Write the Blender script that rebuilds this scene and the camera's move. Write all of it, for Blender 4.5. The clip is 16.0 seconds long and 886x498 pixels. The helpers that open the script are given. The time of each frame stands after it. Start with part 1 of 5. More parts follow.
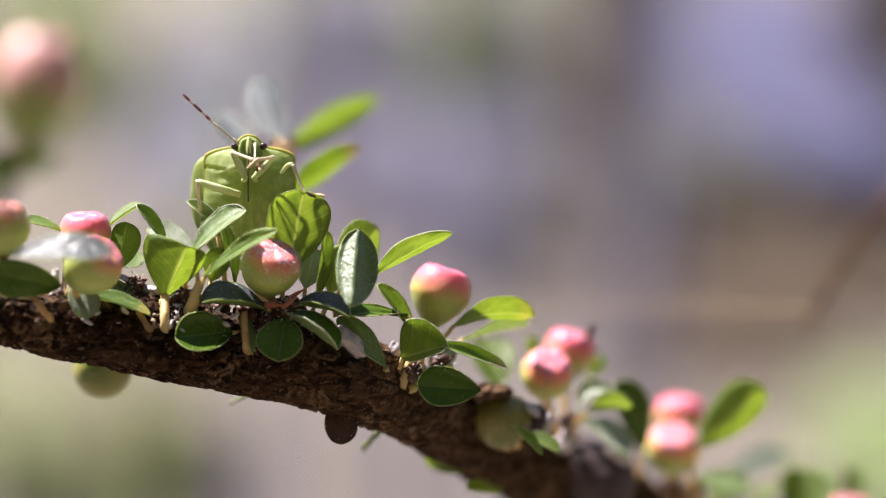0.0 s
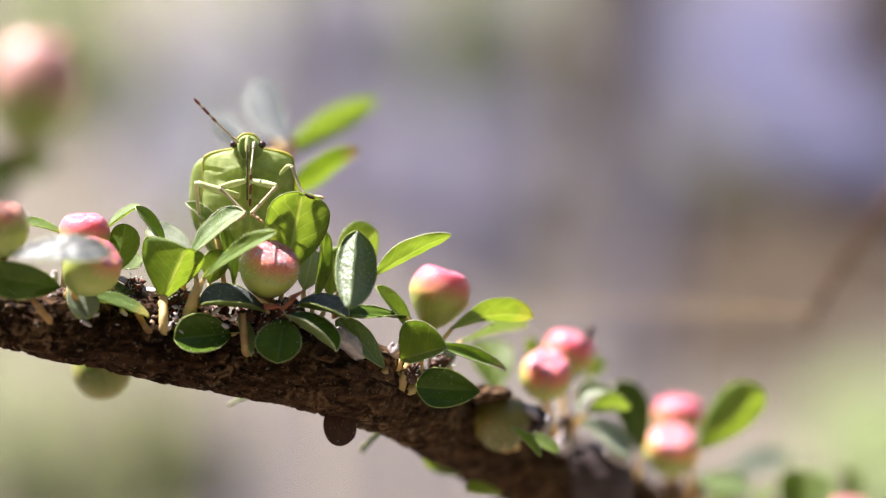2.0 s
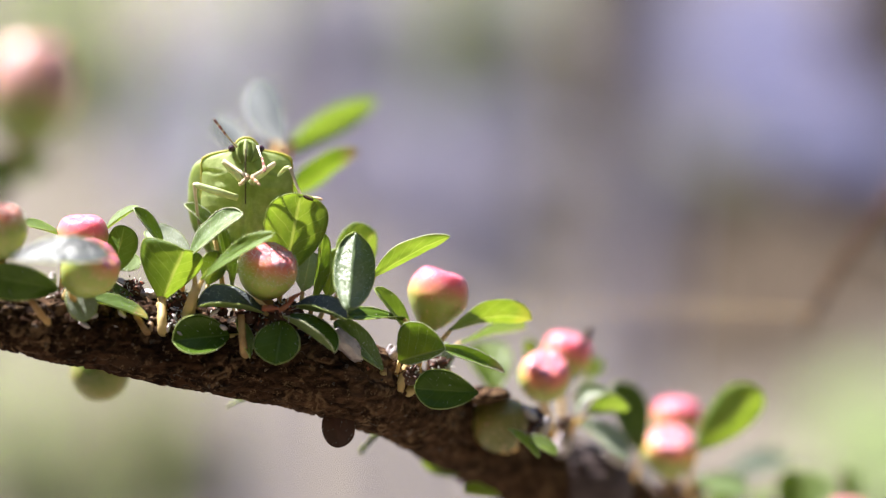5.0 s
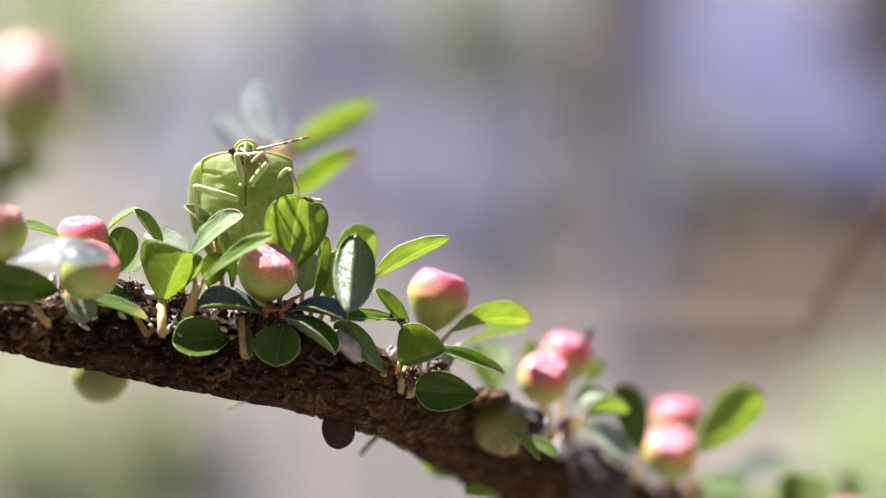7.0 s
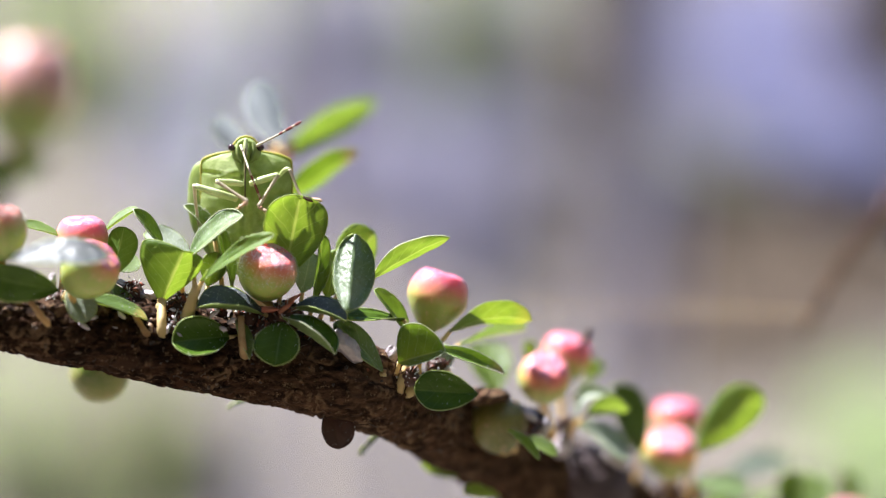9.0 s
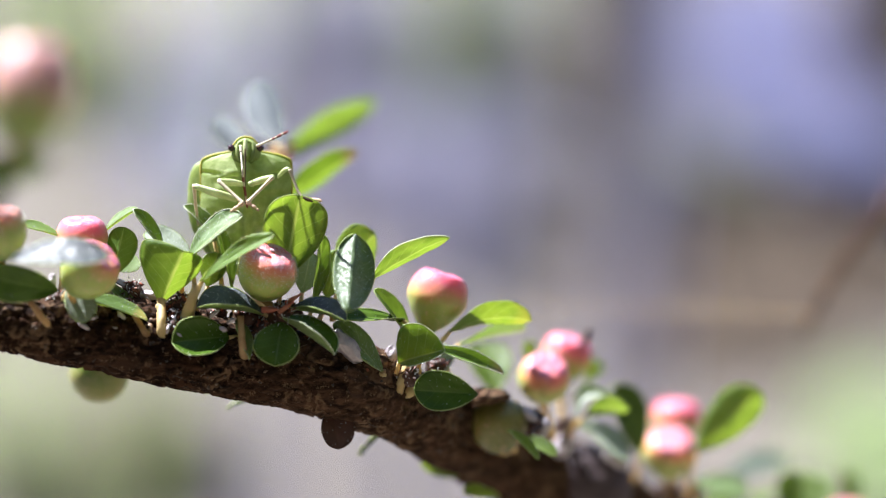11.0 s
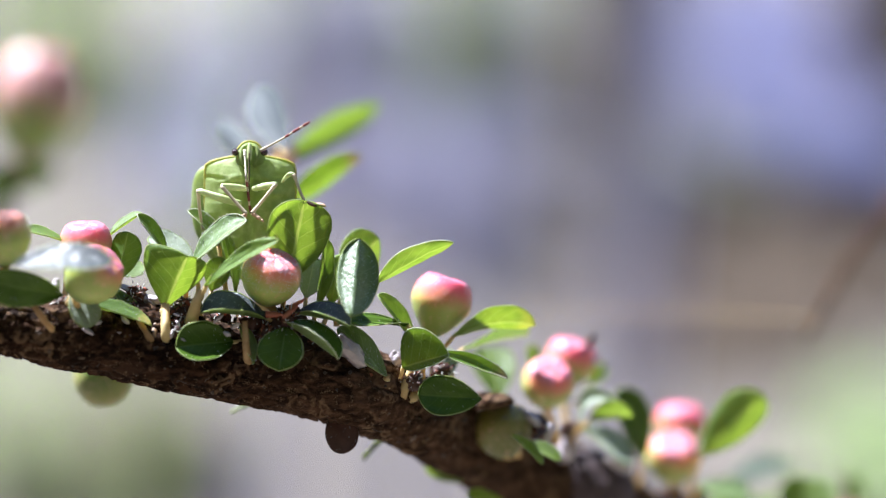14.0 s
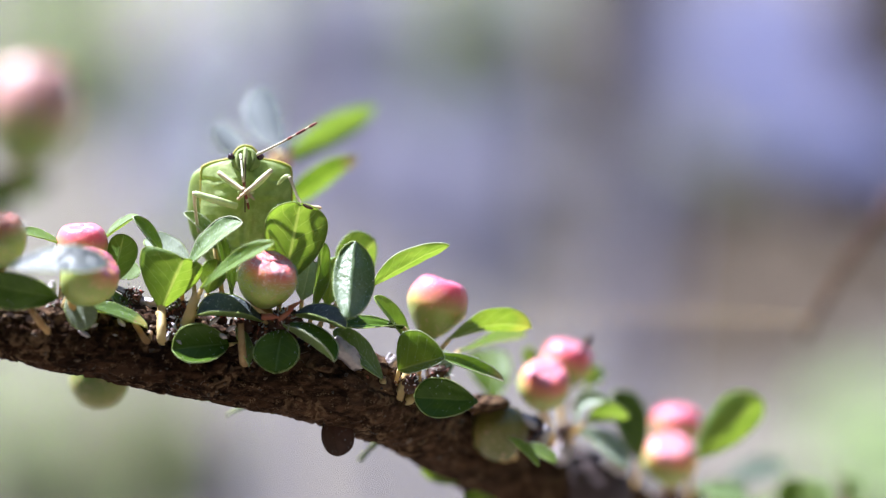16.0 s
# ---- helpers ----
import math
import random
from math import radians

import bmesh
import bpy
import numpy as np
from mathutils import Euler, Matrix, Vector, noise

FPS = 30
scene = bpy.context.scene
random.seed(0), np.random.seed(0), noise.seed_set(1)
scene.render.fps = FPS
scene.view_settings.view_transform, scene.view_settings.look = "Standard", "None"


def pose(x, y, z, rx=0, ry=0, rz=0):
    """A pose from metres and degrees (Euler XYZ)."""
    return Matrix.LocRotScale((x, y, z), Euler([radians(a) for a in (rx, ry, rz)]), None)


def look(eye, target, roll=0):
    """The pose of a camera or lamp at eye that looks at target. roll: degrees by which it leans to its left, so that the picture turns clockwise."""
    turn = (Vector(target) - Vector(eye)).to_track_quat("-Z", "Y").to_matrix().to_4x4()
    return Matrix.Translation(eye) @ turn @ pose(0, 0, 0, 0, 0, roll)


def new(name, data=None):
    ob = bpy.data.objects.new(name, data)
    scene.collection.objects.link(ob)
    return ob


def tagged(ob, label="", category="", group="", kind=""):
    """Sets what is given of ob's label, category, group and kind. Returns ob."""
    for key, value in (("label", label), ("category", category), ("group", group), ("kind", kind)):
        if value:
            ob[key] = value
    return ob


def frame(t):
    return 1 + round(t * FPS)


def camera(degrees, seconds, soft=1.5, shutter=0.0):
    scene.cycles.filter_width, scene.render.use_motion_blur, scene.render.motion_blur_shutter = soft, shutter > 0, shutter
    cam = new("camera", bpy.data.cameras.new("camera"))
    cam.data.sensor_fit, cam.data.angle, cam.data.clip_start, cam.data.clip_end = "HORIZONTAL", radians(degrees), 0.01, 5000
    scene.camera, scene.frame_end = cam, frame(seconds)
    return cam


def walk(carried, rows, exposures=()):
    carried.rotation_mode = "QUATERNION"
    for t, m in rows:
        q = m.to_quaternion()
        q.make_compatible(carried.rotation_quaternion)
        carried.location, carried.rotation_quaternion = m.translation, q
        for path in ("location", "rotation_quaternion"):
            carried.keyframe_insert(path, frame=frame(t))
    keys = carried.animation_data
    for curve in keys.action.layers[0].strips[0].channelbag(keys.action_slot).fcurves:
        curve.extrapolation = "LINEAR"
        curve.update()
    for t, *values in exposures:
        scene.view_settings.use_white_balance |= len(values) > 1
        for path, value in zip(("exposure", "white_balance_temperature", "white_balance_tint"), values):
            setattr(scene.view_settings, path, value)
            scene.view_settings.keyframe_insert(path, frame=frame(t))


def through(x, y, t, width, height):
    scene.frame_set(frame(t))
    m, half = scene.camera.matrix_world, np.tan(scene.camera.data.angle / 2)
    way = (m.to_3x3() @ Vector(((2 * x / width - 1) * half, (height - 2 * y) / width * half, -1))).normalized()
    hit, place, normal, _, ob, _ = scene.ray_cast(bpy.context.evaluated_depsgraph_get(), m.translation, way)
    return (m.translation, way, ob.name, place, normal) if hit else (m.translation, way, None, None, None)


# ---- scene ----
cam = camera(14.89, 16.0, soft=1.15, shutter=0.5)
cam.data.dof.use_dof = True
cam.data.dof.focus_distance = 0.3005
cam.data.dof.aperture_fstop = 9.8
HEIGHT = 0.35     # of the middle of the branch over the ground
MM = 0.001


def eye(x, z):
    """The camera's pose, x mm to the right and z mm above its first place."""
    return pose(x * MM, -0.3, HEIGHT + z * MM, 90, 0, 0)


walk(cam, [(0, eye(-0.000, 0.000)), (0.5, eye(-0.000, 0.000)), (1, eye(-0.000, -0.010)), (1.5, eye(0.075, 0.065)),
           (2, eye(0.100, 0.150)), (2.5, eye(0.150, 0.150)), (3, eye(0.170, 0.150)), (3.5, eye(0.200, 0.160)),
           (4, eye(0.250, 0.200)), (6.5, eye(0.230, 0.400)), (7, eye(0.230, 0.425)), (7.5, eye(0.240, 0.410)),
           (8, eye(0.270, 0.425)), (8.5, eye(0.260, 0.415)), (9, eye(0.270, 0.400)), (11.5, eye(0.290, 0.420)),
           (12, eye(0.235, 0.500)), (12.5, eye(0.050, 0.780)), (13, eye(0.070, 0.830)), (13.5, eye(-0.000, 0.850)),
           (14, eye(-0.065, 0.840)), (14.5, eye(-0.000, 0.990)), (15, eye(0.160, 1.130)), (15.5, eye(0.150, 1.050)),
           (16, eye(0.290, 1.050))],
     exposures=[(0, 1.80, 6350, 17), (1.5, 1.99, 6450, 15), (4, 2.07, 6350, 12), (7, 2.06, 6050, 12), (9, 2.06, 5880, 12), (12.5, 2.06, 5570, 11), (16, 2.06, 5450, 12)])

# ---- light ----
SUN_TO = Vector((-0.44, 0.10, 0.88)).normalized()
world = bpy.data.worlds.new("sky")
scene.world = world
world.use_nodes = True
sky = world.node_tree.nodes.new("ShaderNodeTexSky")
sky.sky_type = "NISHITA"
sky.sun_disc = False
sky.sun_elevation = math.asin(SUN_TO.z)
sky.sun_rotation = math.atan2(SUN_TO.x, SUN_TO.y)
world.node_tree.links.new(sky.outputs[0], world.node_tree.nodes["Background"].inputs[0])
world.node_tree.nodes["Background"].inputs[1].default_value = 0.05
sun = new("sun", bpy.data.lights.new("sun", "SUN"))
sun.data.energy = 5.0
sun.data.angle = radians(0.5)
sun.data.color = (1.0, 0.95, 0.88)
sun.matrix_world = look(SUN_TO * 10, (0, 0, 0))


# ---- materials ----
class Nodes:
    """A short way to write a material's nodes."""

    def __init__(self, name):
        self.material = bpy.data.materials.new(name)
        self.material.use_nodes = True
        self.tree = self.material.node_tree
        self.out = self.tree.nodes["Material Output"]
        self.bsdf = self.tree.nodes["Principled BSDF"]

    def add(self, kind, inputs=(), **props):
        node = self.tree.nodes.new("ShaderNode" + kind)
        for key, value in props.items():
            setattr(node, key, value)
        for key, value in dict(inputs).items():
            self.put(node.inputs[key], value)
        return node

    def put(self, socket, value):
        if isinstance(value, bpy.types.NodeSocket):
            self.tree.links.new(value, socket)
        elif isinstance(value, tuple) and len(value) == 3 and socket.type == "RGBA":
            socket.default_value = (*value, 1)
        else:
            socket.default_value = value

    def math(self, op, a, b=0.0):
        return self.add("Math", {0: a, 1: b}, operation=op).outputs[0]

    def mix(self, f, a, b):
        n = self.add("Mix", {0: f, 6: a, 7: b}, data_type="RGBA")
        return n.outputs[2]

    def noise(self, scale, detail=4.0, coord=None, rough=0.55):
        n = self.add("TexNoise", {"Scale": scale, "Detail": detail, "Roughness": rough})
        self.tree.links.new(coord or self.add("TexCoord").outputs["Object"], n.inputs["Vector"])
        return n.outputs[0]

    def ramp(self, f, low, high, a=0.0, b=1.0):
        return self.add("MapRange", {0: f, 1: low, 2: high, 3: a, 4: b}, interpolation_type="SMOOTHSTEP").outputs[0]

    def bump(self, height, strength, distance):
        n = self.add("Bump", {"Height": height, "Strength": strength, "Distance": distance})
        self.put(self.bsdf.inputs["Normal"], n.outputs[0])
        return n.outputs[0]

    def principled(self, **values):
        for key, value in values.items():
            self.put(self.bsdf.inputs[key.replace("_", " ")], value)
        return self.material

    def translucent(self, share, colour, normal=None):
        t = self.add("BsdfTranslucent", {"Color": colour})
        if normal is not None:
            self.put(t.inputs["Normal"], normal)
        m = self.add("MixShader", {0: share, 1: self.bsdf.outputs[0], 2: t.outputs[0]})
        self.put(self.out.inputs[0], m.outputs[0])
        return self.material


def vein_mask(n):
    """Midrib and side veins of a leaf, from its own map (across -1..1 as 0..1, along 0..1)."""
    uv = n.add("SeparateXYZ", {0: n.add("UVMap").outputs[0]})
    across = n.math("ABSOLUTE", n.math("MULTIPLY", n.math("SUBTRACT", uv.outputs[0], 0.5), 2.0))
    wob = n.math("MULTIPLY", n.noise(700.0, 2.0), 0.45)
    along = n.math("ADD", n.math("SUBTRACT", n.math("MULTIPLY", uv.outputs[1], 5.5), n.math("MULTIPLY", across, 1.7)), wob)
    side = n.ramp(n.math("PINGPONG", along, 0.5), 0.0, 0.07, 1.0, 0.0)
    rib = n.ramp(across, 0.02, 0.075, 1.0, 0.0)
    return n.math("MAXIMUM", n.math("MULTIPLY", side, 0.55), rib), across


def leaf_material(name, dark, light, vein, rough, share, through, fuzz=0.0, gloss=0.5, tip=None, relief=0.0):
    n = Nodes(name)
    veins, across = vein_mask(n)
    rnd = n.add("ObjectInfo").outputs["Random"]
    blotch = n.ramp(n.noise(420.0, 3.0), 0.35, 0.7)
    body = n.mix(n.math("MULTIPLY", n.math("ADD", blotch, rnd), 0.5), dark, light)
    fine = n.noise(6000.0, 3.0)
    body = n.mix(n.math("MULTIPLY", fine, 0.25), body, light)
    col = n.mix(n.math("MULTIPLY", veins, 0.55), body, vein)
    if tip:
        v = n.add("SeparateXYZ", {0: n.add("UVMap").outputs[0]}).outputs[1]
        f = n.ramp(n.math("ADD", v, n.math("MULTIPLY", n.math("SUBTRACT", n.noise(500.0, 3.0), 0.5), 0.3)), 0.70, 0.95)
        col = n.mix(n.math("MULTIPLY", f, 0.8), col, tip)
        through = n.mix(f, through, tuple(min(1.0, 2.0 * c) for c in tip))
    spots = n.ramp(n.noise(330.0, 2.0), 0.72, 0.76)
    col = n.mix(n.math("MULTIPLY", spots, 0.7), col, (0.12, 0.05, 0.02))
    if fuzz:
        specks = n.ramp(n.noise(5200.0, 2.0), 0.62, 0.70)
        col = n.mix(n.math("MULTIPLY", specks, fuzz), col, (0.75, 0.76, 0.70))
    h = n.math("ADD", n.math("MULTIPLY", veins, -0.3), n.math("MULTIPLY", n.noise(4500.0, 3.0), 0.6))
    if relief:
        h = n.math("ADD", h, n.math("MULTIPLY", n.noise(1100.0, 3.0), relief))
    normal = n.bump(h, 0.55, 0.00012)
    n.principled(Base_Color=col, Roughness=rough, Specular_IOR_Level=gloss)
    tcol = n.mix(n.math("MULTIPLY", n.math("ADD", blotch, n.noise(1400.0, 3.0)), 0.32), through, (0.20, 0.33, 0.03))
    tcol = n.mix(n.math("MULTIPLY", rnd, 0.20), tcol, (0.30, 0.40, 0.05))
    tcol = n.mix(n.math("MULTIPLY", veins, 0.75), tcol, (0.92, 0.95, 0.42))
    return n.translucent(share, tcol, normal)


M = {}
M["leaf_upper"] = leaf_material("leaf_upper", (0.050, 0.080, 0.013), (0.105, 0.150, 0.030), (0.19, 0.25, 0.08), 0.42, 0.50, (0.72, 0.84, 0.22), 0.24, 0.35)
M["leaf_young"] = leaf_material("leaf_young", (0.08, 0.15, 0.02), (0.14, 0.22, 0.04), (0.30, 0.42, 0.13), 0.48, 0.55, (0.76, 0.85, 0.26), 0.22, 0.4)
M["leaf_lower"] = leaf_material("leaf_lower", (0.13, 0.19, 0.06), (0.21, 0.27, 0.11), (0.33, 0.40, 0.20), 0.62, 0.46, (0.62, 0.78, 0.18), 0.25, 0.3)
M["leaf_felt"] = leaf_material("leaf_felt", (0.28, 0.32, 0.24), (0.40, 0.43, 0.35), (0.42, 0.46, 0.34), 0.8, 0.35, (0.55, 0.72, 0.25), 0.7, 0.2)
M["leaf_old"] = leaf_material("leaf_old", (0.036, 0.072, 0.007), (0.085, 0.140, 0.020), (0.11, 0.17, 0.035), 0.17, 0.05, (0.5, 0.7, 0.1), 0.0, 0.13)
M["leaf_red_tip"] = leaf_material("leaf_red_tip", (0.07, 0.13, 0.02), (0.12, 0.20, 0.03), (0.25, 0.36, 0.12), 0.4, 0.5, (0.66, 0.80, 0.15), 0.15, 0.5, (0.36, 0.24, 0.21))
M["leaf_gold_tip"] = leaf_material("leaf_gold_tip", (0.10, 0.17, 0.04), (0.17, 0.25, 0.07), (0.32, 0.42, 0.14), 0.45, 0.5, (0.72, 0.80, 0.15), 0.15, 0.4, (0.52, 0.42, 0.12))
M["leaf_shine"] = leaf_material("leaf_shine", (0.022, 0.026, 0.026), (0.055, 0.060, 0.065), (0.06, 0.08, 0.05), 0.36, 0.06, (0.5, 0.7, 0.1), 0.05, 0.42, None, 4.0)
M["leaf_wax"] = leaf_material("leaf_wax", (0.050, 0.085, 0.018), (0.085, 0.125, 0.035), (0.13, 0.18, 0.07), 0.40, 0.10, (0.5, 0.7, 0.1), 0.40, 0.65, None, 1.6)
# blue-grey base colour paints in the sky's reflection on waxy leaves
M["leaf_sky_sheen"] = leaf_material("leaf_sky_sheen", (0.045, 0.055, 0.060), (0.11, 0.125, 0.14), (0.06, 0.08, 0.06), 0.45, 0.06, (0.5, 0.7, 0.1), 0.35, 0.4, None, 2.0)
M["leaf_silver"] = leaf_material("leaf_silver", (0.045, 0.052, 0.056), (0.085, 0.095, 0.100), (0.12, 0.13, 0.12), 0.6, 0.06, (0.5, 0.55, 0.4), 0.25, 0.2)
M["leaf_grey"] = leaf_material("leaf_grey", (0.045, 0.065, 0.045), (0.09, 0.11, 0.085), (0.12, 0.15, 0.10), 0.7, 0.14, (0.45, 0.58, 0.30), 0.2, 0.12)
M["leaf_bloom"] = leaf_material("leaf_bloom", (0.09, 0.15, 0.04), (0.19, 0.25, 0.09), (0.26, 0.32, 0.14), 0.5, 0.25, (0.5, 0.7, 0.12), 0.5, 0.5)


def simple(name, a, b, scale, rough=0.5, bump=0.0, share=0.0, through=(0.5, 0.6, 0.1), detail=4.0, spec=0.5, low=0.3, high=0.7):
    n = Nodes(name)
    f = n.noise(scale, detail)
    col = n.mix(n.ramp(f, low, high), a, b)
    col = n.mix(n.math("MULTIPLY", n.noise(scale * 9, 2.0), 0.35), col, tuple(0.6 * v for v in a))
    if bump:
        n.bump(n.noise(scale * 3, 4.0), 0.6, bump)
    n.principled(Base_Color=col, Roughness=rough, Specular_IOR_Level=spec)
    return n.translucent(share, through) if share else n.material


M["margin"] = simple("leaf_margin", (0.22, 0.29, 0.08), (0.36, 0.42, 0.17), 900, 0.6, share=0.45, through=(0.75, 0.82, 0.3))
M["margin_pale"] = simple("pale_leaf_margin", (0.40, 0.44, 0.26), (0.60, 0.62, 0.48), 1500, 0.6, share=0.4, through=(0.8, 0.82, 0.5))
M["stalk"] = simple("leaf_stalk", (0.55, 0.35, 0.14), (0.70, 0.56, 0.26), 420, 0.55, 0.00004, 0.3, (0.75, 0.55, 0.2))
M["stalk_tan"] = simple("tan_stalk", (0.22, 0.115, 0.045), (0.50, 0.34, 0.15), 650, 0.6, 0.00006, 0.2, (0.7, 0.45, 0.18))
M["stalk_brown"] = simple("brown_stalk", (0.12, 0.065, 0.03), (0.30, 0.19, 0.10), 500, 0.65, 0.00006)
M["stipule"] = simple("stipule", (0.30, 0.06, 0.03), (0.45, 0.20, 0.12), 700, 0.6, 0.00004, 0.3, (0.7, 0.2, 0.08))
M["fuzz"] = simple("white_fuzz", (0.70, 0.68, 0.64), (0.85, 0.83, 0.80), 2000, 0.7, 0, 0.4, (0.8, 0.8, 0.75))


def bark_material():
    n = Nodes("bark")
    grain = n.add("VectorMath", {0: n.add("TexCoord").outputs["Object"], 1: (0.40, 1.0, 1.0)}, operation="MULTIPLY").outputs[0]
    big, mid, fine, tiny = n.noise(160, 5.0, grain), n.noise(560, 5.0, grain, 0.65), n.noise(1500, 5.0, grain, 0.65), n.noise(6000, 4.0)
    col = n.mix(n.ramp(fine, 0.36, 0.64), (0.004, 0.002, 0.0012), (0.048, 0.023, 0.012))
    col = n.mix(n.ramp(mid, 0.44, 0.60, 0.0, 0.75), col, (0.007, 0.0035, 0.002))
    col = n.mix(n.ramp(big, 0.54, 0.72, 0.0, 0.5), col, (0.075, 0.040, 0.024))
    co = n.add("TexCoord").outputs["Object"]
    old = n.ramp(n.add("SeparateXYZ", {0: co}).outputs[0], -0.024, -0.004, 0.0, 0.40)
    col = n.mix(old, col, n.mix(n.ramp(fine, 0.35, 0.65), (0.036, 0.019, 0.011), (0.145, 0.082, 0.049)))
    bent = n.add("VectorMath", {0: co, 1: n.add("VectorMath", {0: n.add("TexNoise", {"Scale": 500.0, "Detail": 4.0, "Vector": co}).outputs["Color"], 1: (0.0032, 0.0032, 0.0032)}, operation="MULTIPLY").outputs[0]}, operation="ADD").outputs[0]
    plates = n.add("TexVoronoi", {"Scale": 400.0, "Vector": bent}, feature="DISTANCE_TO_EDGE").outputs[0]
    crack = n.math("MULTIPLY", n.ramp(plates, 0.0, 0.16, 1.0, 0.0), n.ramp(n.noise(380, 3.0), 0.42, 0.60))
    lip = n.math("MULTIPLY", n.math("MULTIPLY", n.ramp(plates, 0.06, 0.14), n.ramp(plates, 0.16, 0.30, 1.0, 0.0)), n.ramp(n.noise(300, 3.0), 0.48, 0.62))
    col = n.mix(n.math("MULTIPLY", lip, 0.7), col, (0.17, 0.105, 0.060))
    col = n.mix(n.math("MULTIPLY", crack, 0.6), col, (0.006, 0.003, 0.002))
    flakes = n.math("MULTIPLY", n.ramp(n.noise(1300, 3.0), 0.57, 0.65), n.ramp(tiny, 0.45, 0.6))
    col = n.mix(n.math("MULTIPLY", flakes, 0.5), col, (0.22, 0.145, 0.085))
    h = n.math("ADD", n.math("ADD", n.math("MULTIPLY", fine, 1.0), n.math("MULTIPLY", tiny, 0.35)), n.math("MULTIPLY", n.math("SUBTRACT", mid, crack), 0.8))
    n.bump(h, 0.8, 0.00024)
    return n.principled(Base_Color=col, Roughness=0.85, Specular_IOR_Level=0.06)


M["bark"] = bark_material()


def berry_material(name, red, orange=(0.58, 0.28, 0.13), pink=(0.72, 0.14, 0.21), low=(0.17, 0.25, 0.045), high=(0.35, 0.41, 0.10)):
    """Green at the stalk, orange in the middle, pink round the calyx. red: how far down the blush reaches."""
    n = Nodes(name)
    co = n.add("TexCoord")
    z = n.add("SeparateXYZ", {0: co.outputs["Generated"]}).outputs[2]
    rnd = n.add("ObjectInfo").outputs["Random"]
    z = n.math("ADD", z, n.math("MULTIPLY", n.math("SUBTRACT", n.noise(330, 3.0), 0.5), 0.30))
    z = n.math("ADD", z, n.math("MULTIPLY", n.math("SUBTRACT", rnd, 0.5), 0.10))
    col = n.mix(n.ramp(z, 0.0, 0.45), low, high)
    col = n.mix(n.ramp(z, red - 0.1, red + 0.22), col, orange)
    col = n.mix(n.ramp(z, red + 0.08, red + 0.42), col, pink)
    col = n.mix(n.math("MULTIPLY", n.ramp(n.noise(2600, 3.0), 0.55, 0.7), 0.35), col, (0.80, 0.42, 0.36))
    col = n.mix(n.ramp(n.noise(1500, 1.0), 0.74, 0.79, 0.0, 0.6), col, (0.30, 0.14, 0.07))
    n.bump(n.noise(3500, 3.0), 0.25, 0.00006)
    n.principled(Base_Color=col, Roughness=0.36, Specular_IOR_Level=0.45, Subsurface_Weight=0.65, Subsurface_Scale=0.0016)
    n.put(n.bsdf.inputs["Subsurface Radius"], (1.0, 0.7, 0.3))
    return n.material


M["berry"] = berry_material("berry_skin", 0.72)
M["berry_green"] = berry_material("berry_skin_green", 0.95, low=(0.09, 0.135, 0.02), high=(0.19, 0.20, 0.045))
M["berry_olive"] = berry_material("berry_skin_olive", 0.95, low=(0.10, 0.11, 0.02), high=(0.19, 0.17, 0.045))
M["berry_blush"] = berry_material("berry_skin_blush", 0.52)
M["calyx"] = simple("calyx", (0.55, 0.13, 0.20), (0.68, 0.29, 0.35), 1800, 0.36, 0.00006, 0.1, (0.9, 0.45, 0.42))
M["calyx_frost"] = simple("calyx_frost", (0.58, 0.17, 0.21), (0.88, 0.58, 0.60), 2200, 0.5, 0.0001, 0.2, (0.9, 0.4, 0.35))
M["berry_pale"] = berry_material("berry_skin_pale", 0.30, (0.48, 0.30, 0.25), (0.50, 0.27, 0.25))
M["calyx_dark"] = simple("calyx_dark", (0.16, 0.05, 0.04), (0.40, 0.17, 0.13), 1500, 0.7, 0.0001)


def shell_material(name, a, b, pits=True, share=0.0, glow=(0.45, 0.7, 0.08)):
    n = Nodes(name)
    col = n.mix(n.ramp(n.noise(900, 6.0, rough=0.7), 0.38, 0.62), a, b)
    if pits:
        col = n.mix(n.ramp(n.noise(330, 3.0), 0.45, 0.62, 0.0, 0.7), col, tuple(0.45 * v for v in a))
    dots = n.add("TexVoronoi", {"Scale": 5200.0, "Vector": n.add("TexCoord").outputs["Object"]}).outputs[0]
    if pits:
        col = n.mix(n.ramp(dots, 0.10, 0.22, 0.65, 0.0), col, tuple(0.35 * v for v in a))
        n.bump(n.ramp(dots, 0.05, 0.3), 0.5, 0.00005)
    n.principled(Base_Color=col, Roughness=0.52, Specular_IOR_Level=0.35)
    return n.translucent(share, glow) if share else n.material


M["shell"] = shell_material("bug_shell", (0.25, 0.31, 0.07), (0.36, 0.42, 0.16), True, 0.22, (0.52, 0.68, 0.22))
M["belly"] = shell_material("bug_belly", (0.26, 0.33, 0.11), (0.50, 0.55, 0.26), True, 0.42, (0.62, 0.72, 0.23))
M["rim"] = shell_material("bug_rim", (0.46, 0.36, 0.06), (0.60, 0.46, 0.12), False, 0.3)
M["leg"] = shell_material("bug_leg", (0.42, 0.48, 0.20), (0.56, 0.60, 0.34), False, 0.25, (0.72, 0.78, 0.42))
M["shin"] = shell_material("bug_shin", (0.48, 0.41, 0.27), (0.62, 0.53, 0.40), False, 0.25, (0.8, 0.7, 0.5))
M["foot"] = shell_material("bug_foot", (0.50, 0.27, 0.17), (0.68, 0.48, 0.34), False, 0.2)
M["antenna_pale"] = shell_material("antenna_pale", (0.44, 0.39, 0.28), (0.58, 0.50, 0.38), False)
